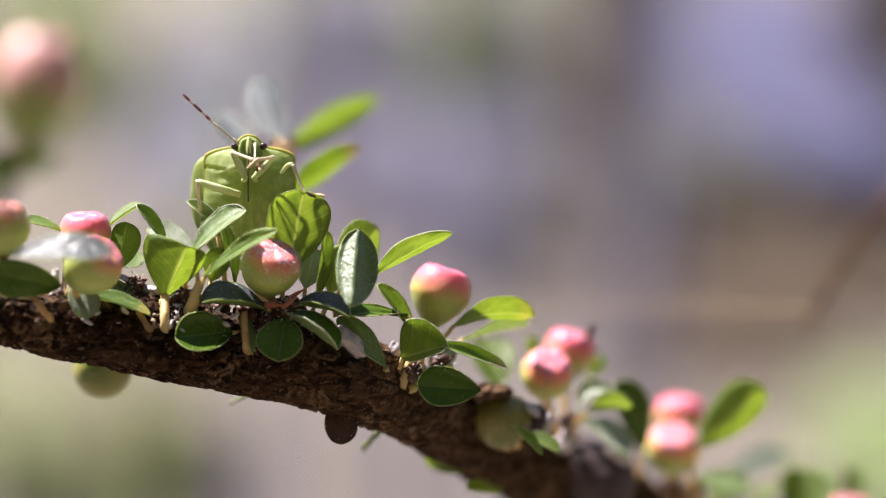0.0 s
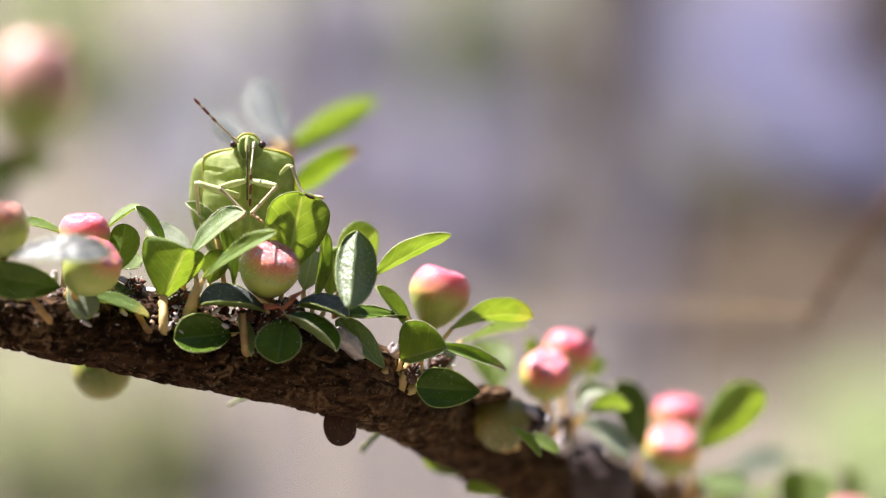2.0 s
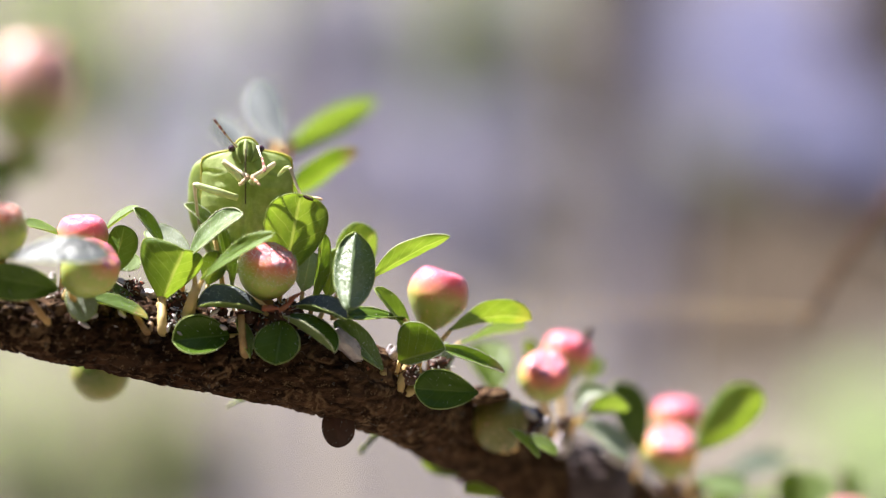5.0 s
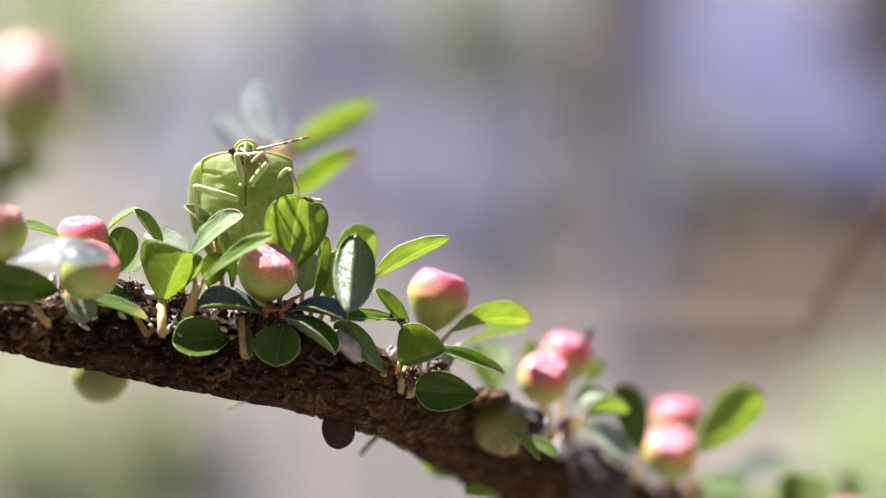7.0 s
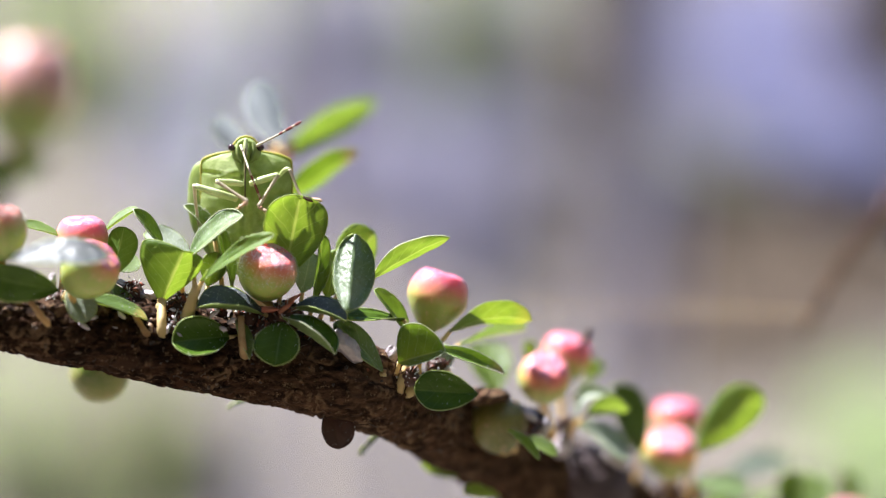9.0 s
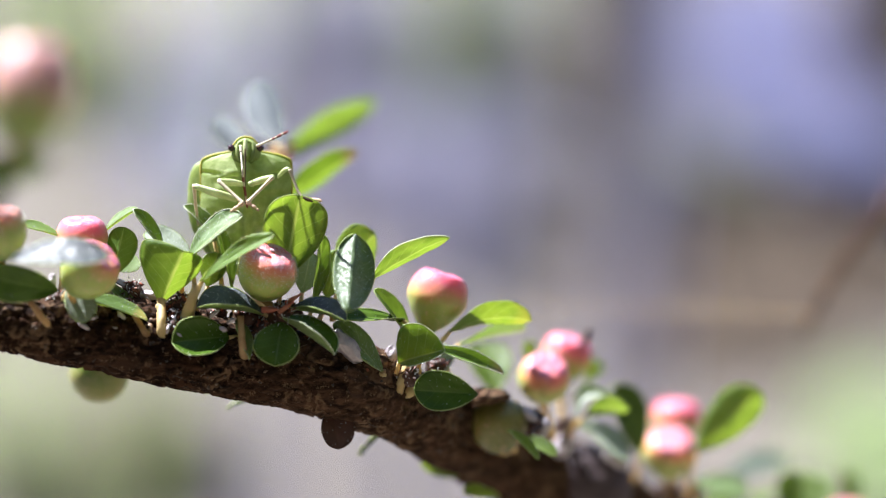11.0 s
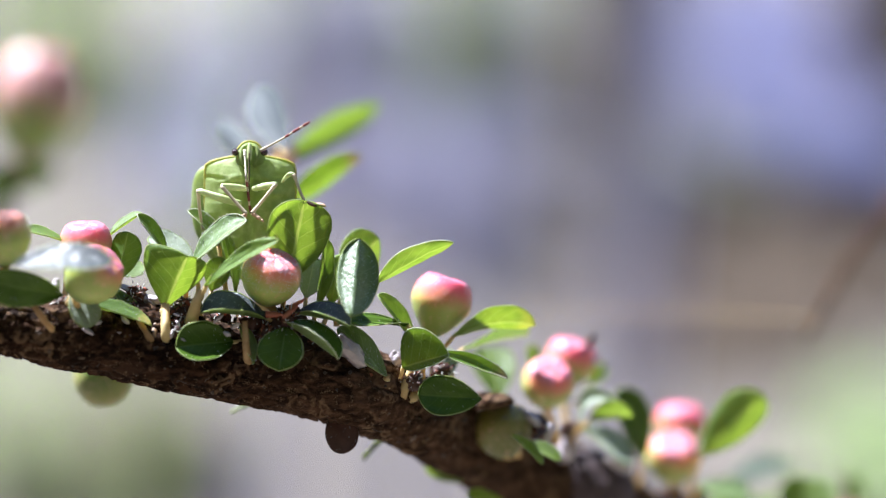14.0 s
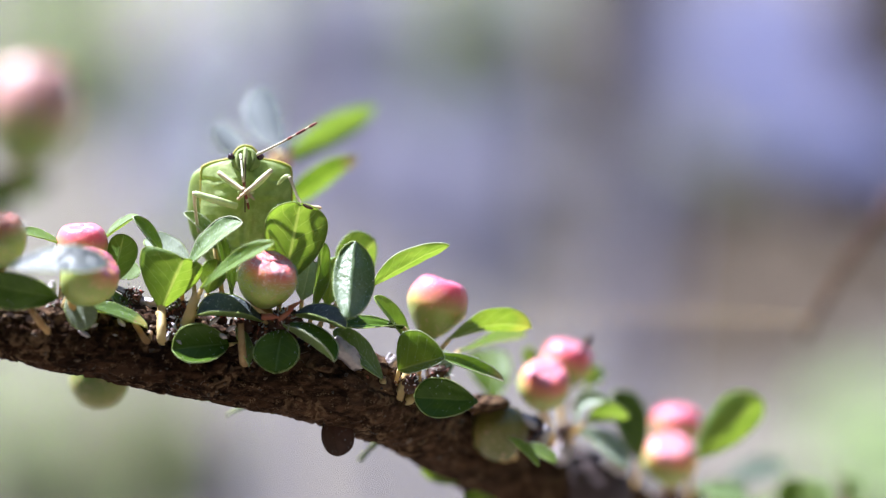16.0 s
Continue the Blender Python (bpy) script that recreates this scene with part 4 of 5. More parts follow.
leaf(branch, (-4.86, 10.00, -16.07), (-7.58, 16.00, -18.38), 1.0, (0.1, -0.6, 0.8), None, 0.3, 0.1, "leaf_grey", "leaf_grey")
leaf(branch, (3.24, 19.03, -20.68), (-1.69, 17.30, -18.99), 3.0, (0.0, -0.6, -0.7), None, 0.3, 0.1, "leaf_upper", "leaf_young", 0.36)
leaf(branch, (5.62, 18.34, -22.76), (2.42, 15.24, -22.12), 2.0, (0.0, -0.6, 0.7), None, 0.3, 0.1, "leaf_upper", "leaf_young", 0.36)

for c, size, scales in (((-23.07, -0.40, -4.74), 2.6, 20), ((-23.49, -1.40, -6.42), 2.2, 16), ((-16.88, -0.40, -5.74), 2.4, 16), ((-13.74, -1.20, -5.33), 2.2, 16), ((-27.22, 0.20, -3.20), 2.2, 14), ((-23.06, -0.50, -5.54), 2.6, 16), ((-24.07, -1.60, -6.66), 1.8, 12), ((-14.29, -0.30, -5.74), 2.8, 18), ((-15.65, -1.00, -6.68), 2.2, 12), ((-11.24, 1.00, -6.72), 2.0, 12),
                        ((-2.73, 3.13, -11.06), 2.4, 14), ((-0.20, 5.76, -10.14), 2.2, 12), ((8.72, 15.36, -15.98), 3.0, 18), ((11.90, 23.19, -16.37), 2.2, 12),
                        ((-33.61, -3.00, -3.91), 1.7, 10), ((-32.13, -3.00, -5.15), 1.6, 8), ((-27.70, 0.00, -3.95), 2.2, 14), ((-19.80, 1.50, -5.23), 2.4, 12), ((22.92, 38.66, -23.65), 2.6, 12), ((26.01, 42.18, -23.90), 2.4, 12)):
    spur_bud(branch, c, size, scales, int(c[0] * 10) + 900, 2)
# smooth bark bits, coloured pale to paint in sunlit highlights along the branch
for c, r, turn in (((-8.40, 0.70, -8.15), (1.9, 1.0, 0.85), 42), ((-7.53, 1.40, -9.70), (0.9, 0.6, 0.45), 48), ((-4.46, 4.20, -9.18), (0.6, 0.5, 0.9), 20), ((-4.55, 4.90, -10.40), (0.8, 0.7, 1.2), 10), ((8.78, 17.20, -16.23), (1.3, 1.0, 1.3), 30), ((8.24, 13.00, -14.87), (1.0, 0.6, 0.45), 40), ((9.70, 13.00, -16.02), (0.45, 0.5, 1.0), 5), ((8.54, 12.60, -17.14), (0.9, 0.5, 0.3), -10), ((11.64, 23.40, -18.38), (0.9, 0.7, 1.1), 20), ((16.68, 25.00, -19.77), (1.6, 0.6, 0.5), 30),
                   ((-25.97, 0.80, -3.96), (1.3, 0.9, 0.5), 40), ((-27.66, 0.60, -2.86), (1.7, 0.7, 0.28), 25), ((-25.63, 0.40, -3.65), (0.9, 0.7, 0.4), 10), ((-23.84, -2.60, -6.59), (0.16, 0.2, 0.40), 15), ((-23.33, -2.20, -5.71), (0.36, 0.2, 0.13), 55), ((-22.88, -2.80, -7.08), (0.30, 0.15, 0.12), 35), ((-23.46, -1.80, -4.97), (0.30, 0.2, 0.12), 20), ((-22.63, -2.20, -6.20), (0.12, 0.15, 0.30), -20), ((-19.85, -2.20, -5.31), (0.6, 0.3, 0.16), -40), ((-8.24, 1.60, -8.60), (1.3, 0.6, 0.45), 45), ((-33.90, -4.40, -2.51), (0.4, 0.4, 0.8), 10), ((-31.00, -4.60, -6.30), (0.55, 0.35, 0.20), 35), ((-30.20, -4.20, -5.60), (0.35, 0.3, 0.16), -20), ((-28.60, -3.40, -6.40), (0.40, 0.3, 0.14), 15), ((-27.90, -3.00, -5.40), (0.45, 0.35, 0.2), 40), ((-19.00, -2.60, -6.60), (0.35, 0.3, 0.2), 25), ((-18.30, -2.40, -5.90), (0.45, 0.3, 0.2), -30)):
    def crumpled(u, c=c):
        return u * (1 + 0.30 * noise.noise(u * 1.8 + Vector(c)) + 0.12 * noise.noise(u * 5 + Vector(c)))
    part("pale_bark", ellipsoid(bmesh.new(), (0, 0, 0), mm(r), 0, 32, 20, crumpled), "bark_pale", branch, "smooth bark bit coloured pale lilac-grey as if sunlit", pose(*mm(c), 0, turn, 0))

# ---- the near berry on its own twig ----
near_twig = thing("berry_twig", (0, 0, HEIGHT), "single pink unripe berry on a thin twig, out of focus", "berry twig")
NEAR = (-28.5, -62.0, 11.6)
berry(near_twig, NEAR, 6.4, (0.05, 0.25, 1), "berry_pale", "berry_pale", 1.30, (-31.4, -58.0, 4.2))
leaf(near_twig, (-36.0, -56.0, 5.0), (-27.5, -61.0, 6.8), 2.6, (0.1, -0.95, 0.2), None, 0.3, 0.1, "leaf_old", "leaf_old", 0.36)
part("twig", mm_tube([(-29.9, -61.5, 7.4, 0.5), (-31.4, -58.0, 4.2, 0.6), (-38.0, -45.0, 0.0, 0.8), (-48.72, -14.54, -4.95, 1.0)], 6, 10), "bark", near_twig)

# ---- the shield bug ----
BUG = Vector((-17.35, 2.60, 6.10)) * MM + Vector((0, 0, HEIGHT))
bug = thing("shield_bug", BUG, "green shield bug cleaning its antennae, clinging head up to a shoot", "shield bug")


def body_form(profile, across, front, back, middle=0.0):
    """A shield-shaped body: profile rows are height and half width (mm); front(u, z) and back(u, z) give how far
    each side stands from its middle plane, u running from one edge (-1) to the other (1)."""
    bm = bmesh.new()
    line = spline([(z, w) for z, w in profile], 6)
    sides = []
    for skin, sign in ((front, -1), (back, 1)):
        sides.append([[bm.verts.new(mm((middle + w * u, sign * skin(u, z), z))) for u in [math.sin(math.pi / 2 * (2 * k / across - 1)) for k in range(across + 1)]] for z, w in line])
    f, b = sides
    for i in range(len(line) - 1):
        for k in range(across):
            bm.faces.new((f[i][k], f[i + 1][k], f[i + 1][k + 1], f[i][k + 1]))
            bm.faces.new((b[i][k], b[i][k + 1], b[i + 1][k + 1], b[i + 1][k]))
        bm.faces.new((f[i][0], b[i][0], b[i + 1][0], f[i + 1][0]))
        bm.faces.new((f[i][across], f[i + 1][across], b[i + 1][across], b[i][across]))
    for row, turn in ((0, 1), (-1, -1)):
        for k in range(across):
            quad = (f[row][k], f[row][k + 1], b[row][k + 1], b[row][k])
            bm.faces.new(quad[::turn])
    return bm


def sternum(u, z):
    """The underside of the thorax: a shallow dome with a keel, the joints between its plates, and raised pale folds."""
    swell = 1.25 * max(0.0, 1 - u * u) ** 0.7 * min(1.0, 0.35 + max(0.0, 3.1 - z) * 0.35)
    keel = 0.22 * math.exp(-(u / 0.06) ** 2) - 0.20 * math.exp(-((abs(u) - 0.12) / 0.05) ** 2)
    joints = sum(0.20 * math.exp(-((z - at - 0.5 * abs(u)) / 0.13) ** 2) for at in (0.75, -1.1, -2.9, -3.9, -4.9, -5.9))
    fold = 0.28 * math.exp(-((z - 1.35 + 0.9 * abs(u)) / 0.22) ** 2 - ((abs(u) - 0.42) / 0.16) ** 2)
    fold += 0.24 * math.exp(-((z + 0.35) / 0.30) ** 2 - ((abs(u) - 0.50) / 0.20) ** 2)
    lump = 0.10 * noise.noise(Vector((u * 5, z * 1.3, 2))) + 0.05 * noise.noise(Vector((u * 14, z * 4, 5)))
    return swell + keel - joints + fold + lump * (1 - u * u)


def low_dome(u, z):
    return 0.75 * max(0.0, 1 - u * u) ** 0.6 + 0.04 * noise.noise(Vector((u * 4, z, 1)))


def rim_dome(u, z):
    return 0.16 + 0.9 * max(0.0, 1 - u * u) ** 0.6


shoulders = [(3.02, 1.1), (2.90, 1.9), (2.70, 2.9), (2.42, 3.65), (2.05, 4.0), (1.2, 4.05), (0.0, 4.05), (-1.6, 4.12), (-3.4, 4.0), (-5.4, 3.4), (-7.0, 2.3), (-8.0, 0.9)]
part("underside", body_form(shoulders, 56, sternum, low_dome, 0.0), "belly", bug, "", pose(0, 1.35 * MM, 0))
flanks = [(2.35, 3.3), (1.9, 4.0), (1.0, 4.45), (-0.6, 4.65), (-2.4, 4.6), (-4.2, 4.1), (-6.2, 2.9), (-7.9, 1.0)]
part("abdomen", body_form(flanks, 40, rim_dome, rim_dome, -0.78), "shell", bug, "", pose(0, 3.7 * MM, 0))
for s in (-1, 1):
    rim = [(s * 1.1, 1.2, 3.06, 0.10), (s * 1.9, 1.25, 2.94, 0.12), (s * 2.9, 1.25, 2.74, 0.13), (s * 3.65, 1.3, 2.46, 0.14), (s * 4.0, 1.35, 2.05, 0.13), (s * 4.06, 1.4, 0.6, 0.11), (s * 4.1, 1.4, -1.4, 0.09)]
    part("pronotum_margin", mm_tube(rim, 6, 8), "rim", bug)
    part("coxa", ellipsoid(bmesh.new(), (0, 0, 0), mm((0.26, 0.7, 0.20)), 0, 18, 12, lambda u: u * (1 + 0.1 * noise.noise(u * 3))), "leg", bug, "", pose(*mm((s * 0.5 + 0.1, -0.5, 0.05)), 0, s * 25, 0))


def bug_rod(name, rows, mat, steps=5, label=""):
    return part(name, mm_tube(rows, steps, 10), mat, bug, label)


# middle and hind legs, which hold still
bug_rod("femur", [(-0.7, -1.2, -1.25, 0.30), (-2.4, -1.9, -0.75, 0.36), (-4.35, -2.0, -0.1, 0.26)], "leg")
bug_rod("tibia", [(-4.4, -2.0, -0.05, 0.22), (-4.42, -1.2, -1.0, 0.16), (-4.3, -0.4, -2.6, 0.14), (-4.2, 0.0, -3.6, 0.12)], "shin")
bug_rod("femur", [(2.9, 0.1, 0.7, 0.10), (3.2, -0.6, 1.02, 0.18), (3.6, -1.2, 1.36, 0.20), (4.0, -1.5, 1.42, 0.18)], "leg")
bug_rod("tibia", [(4.0, -1.5, 1.4, 0.18), (4.35, -1.6, 0.5, 0.13), (4.8, -1.8, -0.6, 0.14), (5.2, -2.0, -1.25, 0.13)], "shin")
bug_rod("tarsus", [(5.2, -2.0, -1.25, 0.15), (5.8, -2.3, -1.35, 0.22), (6.5, -2.6, -1.35, 0.18), (6.9, -2.8, -1.45, 0.10)], "foot")
bug_rod("tibia", [(-3.2, 1.0, -4.0, 0.18), (-2.6, 1.6, -5.5, 0.16), (-1.6, 2.6, -7.4, 0.14)], "shin")
bug_rod("tibia", [(3.0, 1.0, -4.0, 0.18), (2.4, 1.6, -5.5, 0.16), (1.2, 2.6, -7.0, 0.14)], "shin")

def face_form(u):
    """Blunt and broad in front of the eyes, tapering back into the body below them."""
    low = max(0.0, -u.z)
    return Vector((u.x * (1 - 0.25 * max(0.0, u.z) - 0.35 * low ** 1.5), u.y * (1 - 0.55 * low) + 0.9 * low, math.copysign(abs(u.z) ** 0.8, u.z) * (1 - 0.06 * abs(u.x))))


head = part("head", ellipsoid(bmesh.new(), mm((0, 0.15, 0)), mm((1.36, 0.95, 1.72)), 0, 36, 24, face_form), "shell", bug, "", pose(0, 0.9 * MM, 2.4 * MM))
for s in (-1, 1):
    ey = part("eye", ellipsoid(bmesh.new(), (0, 0, 0), mm((0.33, 0.38, 0.33)), 0, 20, 14), "eye", head, "dark reddish-brown compound eye", pose(s * 1.30 * MM, -0.30 * MM, 0.78 * MM))
    part("cheek", mm_tube([(s * 0.22, -0.55, 1.38, 0.12), (s * 0.62, -0.60, 1.15, 0.16), (s * 0.72, -0.80, 0.4, 0.18), (s * 0.42, -0.95, -0.5, 0.14)], 5, 10), "shell", head)
    part("head_margin", mm_tube([(0, -0.35, 1.78, 0.11), (s * 0.55, -0.35, 1.64, 0.11), (s * 0.95, -0.35, 1.25, 0.10), (s * 1.2, -0.35, 0.85, 0.09)], 5, 8), "rim", head)
part("tylus", mm_tube([(0, -0.75, 1.55, 0.16), (0, -0.98, 0.9, 0.22), (0, -1.1, 0.1, 0.2)], 5, 10), "leg", head)
part("rostrum", mm_tube([(0, -0.75, 1.5, 0.09), (0, -1.25, 0.4, 0.09), (0, -1.55, -1.5, 0.085), (0, -1.50, -4.2, 0.06)], 8, 8), "beak", head)

# moving parts, each built along its own z from the joint
FEMUR, TIBIA, NEARER, FARTHER = 2.7, 3.35, 3.1, 3.6


def rod(name, rows, mats):
    bm = bmesh.new()
    for slot, pts in enumerate(rows):
        tube(bm, spline([(0, 0, z * MM, r * MM) for z, r in pts], 4), 9, None, slot)
    return part(name, bm, mats, bug)


def foreleg():
    femur = rod("femur", [[(0, 0.22), (1.2, 0.33), (2.2, 0.27), (FEMUR, 0.22)]], ["leg"])
    tibia = rod("tibia", [[(0, 0.20), (1.2, 0.15), (2.6, 0.16), (TIBIA, 0.21)]], ["shin"])
    tarsus = rod("tarsus", [[(0, 0.17), (0.3, 0.21), (0.45, 0.14), (0.75, 0.19), (1.0, 0.11)], [(0.98, 0.09), (1.15, 0.13), (1.35, 0.03)]], ["foot", "foot"])
    return femur, tibia, tarsus


def antenna():
    near = rod("antenna_base", [[(0, 0.14), (0.7, 0.13), (0.85, 0.09), (NEARER, 0.10)]], ["antenna_pale"])
    tip = rod("antenna_tip", [[(0, 0.09), (0.25, 0.10), (0.3, 0.10)], [(0.3, 0.11), (0.75, 0.12), (0.8, 0.10)], [(0.8, 0.09), (1.3, 0.09), (1.35, 0.1)],
                              [(1.3, 0.11), (1.8, 0.13), (2.3, 0.12)], [(2.3, 0.11), (2.6, 0.11), (2.75, 0.11)], [(2.75, 0.11), (3.2, 0.13), (FARTHER, 0.07)]],
              ["antenna_pale", "antenna_red", "antenna_pale", "antenna_red", "antenna_pale", "antenna_red"])
    return near, tip


foreleg_one, foreleg_two = foreleg(), foreleg()
antenna_one, antenna_two = antenna(), antenna()

# ---- the garden behind ----
def land(x, y):
    """The height of the ground: level near the branch, a bank behind it, level again on top."""
    rise = min(max((y - 0.55) / 6.0, 0.0), 1.0)
    return 3.72 * rise + 0.008 * noise.noise(Vector((x, y, 0)) * 6) * min(1.0, abs(y))


def ground():
    bm = bmesh.new()
    n = 160
    grid = []
    for j in range(n + 1):
        row = []
        for i in range(n + 1):
            x = math.copysign(abs(2 * i / n - 1) ** 4, 2 * i / n - 1) * 600
            y = math.copysign(abs(2 * j / n - 1) ** 4, 2 * j / n - 1) * 600
            row.append(bm.verts.new((x, y, land(x, y))))
        grid.append(row)
    for j in range(n):
        for i in range(n):
            bm.faces.new((grid[j][i], grid[j][i + 1], grid[j + 1][i + 1], grid[j + 1][i]))
    part("ground", bm, "ground", None)
    tagged(bpy.data.objects["ground"], "dry greyish garden bank with patches of grass", "ground", kind="structure")


ground()


def foliage(name, label, category, centre, radii, count, size, mat, seed):
    """A shrub's crown: a cloud of small bent leaves in clumps."""
    rnd = random.Random(seed)
    verts, faces = [], []
    clumps = [Vector((rnd.gauss(0, 0.5), rnd.gauss(0, 0.5), rnd.gauss(0, 0.5))) for _ in range(26)]
    for _ in range(count):
        c = rnd.choice(clumps)
        p = c + Vector((rnd.gauss(0, 0.2), rnd.gauss(0, 0.2), rnd.gauss(0, 0.2)))
        p = Vector((p.x * radii[0], p.y * radii[1], p.z * radii[2]))
        q = Euler((rnd.uniform(-1.2, 1.2), rnd.uniform(-1.2, 1.2), rnd.uniform(0, 6.28))).to_matrix()
        s = size * rnd.uniform(0.6, 1.4)
        k = len(verts)
        for v in ((0, -1, 0), (0.45, -0.2, 0.12), (0.3, 0.6, 0.1), (0, 1, -0.15), (-0.3, 0.6, 0.1), (-0.45, -0.2, 0.12), (0, 0, 0)):
            verts.append(p + q @ (Vector(v) * s))
        for a in range(6):
            faces.append((k + a, k + (a + 1) % 6, k + 6))
    me = bpy.data.meshes.new(name)
    me.from_pydata(verts, [], faces)
    me.materials.append(M[mat])
    ob = new(name, me)
    ob.location = centre
    return tagged(ob, label, category, kind="stuff")


def shrub(label, centre, radii, count, size, mat, seed):
    z = land(centre[0], centre[1])
    base = thing("shrub", (centre[0], centre[1], z), label, "shrub", "clumps on the bank")
    crown = foliage("crown", "", "", (0, 0, centre[2] - z), radii, count, size, mat, seed)
    crown.parent = base
    rnd = random.Random(seed)
    for _ in range(4):
        top = (rnd.uniform(-0.5, 0.5) * radii[0], rnd.uniform(-0.5, 0.5) * radii[1], max(0.03, centre[2] - z))
        line = spline([(0, 0, -0.03, 0.006), (top[0] * 0.4, top[1] * 0.4, top[2] * 0.5, 0.005), (*top, 0.003)], 4)
        part("stem", tube(bmesh.new(), line, 6), "trunk", base)
    return base


FAR = ", far out of focus"
GREY = "low grey-lavender leafy clump" + FAR
shrub(GREY, (-0.050, 1.237, 0.437), (0.045, 0.03, 0.045), 600, 0.007, "grey_leaf", 3)
shrub(GREY, (0.012, 1.110, 0.360), (0.034, 0.03, 0.035), 300, 0.007, "grey_leaf", 9)
shrub(GREY, (-0.020, 1.138, 0.377), (0.040, 0.03, 0.035), 450, 0.007, "grey_leaf", 13)
shrub("low grey-green leafy clump" + FAR, (0.030, 1.200, 0.412), (0.030, 0.03, 0.045), 450, 0.007, "sage_leaf", 15)
shrub("olive-green clump" + FAR, (0.006, 1.203, 0.424), (0.016, 0.02, 0.055), 500, 0.007, "olive_leaf", 4)
shrub("fresh green clump" + FAR, (-0.171, 1.223, 0.434), (0.03, 0.03, 0.07), 340, 0.007, "green_leaf", 5)
shrub("dark olive clump" + FAR, (0.082, 1.122, 0.379), (0.02, 0.02, 0.03), 180, 0.006, "dusk_leaf", 16)
shrub("fresh green clump" + FAR, (-0.164, 0.956, 0.279), (0.022, 0.03, 0.05), 120, 0.006, "green_leaf", 8)


shrub("olive-green clump" + FAR, (-0.111, 0.970, 0.274), (0.045, 0.03, 0.02), 100, 0.006, "olive_leaf", 17)
shrub("olive-green clump" + FAR, (0.026, 1.187, 0.412), (0.040, 0.02, 0.040), 420, 0.006, "olive_leaf", 18)


def cover(name, label, category, near, far_side, count, size, mat, seed, oval=True):
    """Leaves or petals that lie close over the bank, between two corners of the plan."""
    rnd = random.Random(seed)
    verts, faces = [], []
    slope = Matrix.Rotation(math.atan(3.72 / 6.0), 3, "X")
    middle = ((near[0] + far_side[0]) / 2, (near[1] + far_side[1]) / 2)
    half = ((far_side[0] - near[0]) / 2, (far_side[1] - near[1]) / 2)
    for _ in range(count):
        u, v = rnd.uniform(-1, 1), rnd.uniform(-1, 1)
        if oval:
            r = rnd.random() ** 0.6 * (1 + 0.25 * noise.noise(Vector((u * 2, v * 2, seed))))
            a = rnd.uniform(0, 6.283)
            u, v = r * math.cos(a), r * math.sin(a)
        x, y = middle[0] + half[0] * u, middle[1] + half[1] * v
        p = Vector((x, y, land(x, y) + rnd.uniform(0.008, 0.016)))
        q = slope @ Euler((rnd.gauss(0, 0.3), rnd.gauss(0, 0.3), rnd.uniform(0, 6.28))).to_matrix()
        s, k = size * rnd.uniform(0.6, 1.4), len(verts)
        verts += [p + q @ (Vector(v) * s) for v in ((0, -1, 0), (0.5, -0.2, 0.1), (0.35, 0.6, 0.1), (0, 1, -0.05), (-0.35, 0.6, 0.1), (-0.5, -0.2, 0.1), (0, 0, 0))]
        faces += [(k + a, k + (a + 1) % 6, k + 6) for a in range(6)]
    me = bpy.data.meshes.new(name)
    me.from_pydata(verts, [], faces)
    me.materials.append(M[mat])
    return tagged(new(name, me), label, category, kind="stuff")


FLOWERS = "mat of violet-blue flowers on the bank" + FAR
cover("flower_mat", FLOWERS, "flowers", (0.099, 1.171), (0.194, 1.312), 900, 0.006, "violet", 1)
cover("flower_mat", FLOWERS, "flowers", (0.145, 1.130), (0.209, 1.196), 420, 0.006, "violet", 31)
cover("leaf_litter", "brown dry leaves lying on the bank" + FAR, "leaf litter", (0.058, 1.059), (0.199, 1.132), 1300, 0.006, "dry_leaf", 6, False)
cover("leaf_litter", "scattered brown dry leaves on the bank" + FAR, "leaf litter", (0.044, 1.024), (0.160, 1.059), 200, 0.006, "dry_leaf", 7)
cover("low_plants", "mat of fresh green leaves on the bank" + FAR, "ground cover", (0.139, 0.924), (0.198, 1.011), 420, 0.006, "green_leaf", 17)
cover("leaf_litter", "thin scatter of brown dry leaves on the bank" + FAR, "leaf litter", (-0.153, 0.933), (-0.077, 1.004), 120, 0.006, "dry_leaf", 19)
cover("low_plants", "mat of grey-lavender leaves on the bank" + FAR, "ground cover", (-0.138, 1.118), (-0.086, 1.273), 420, 0.006, "grey_leaf", 2)


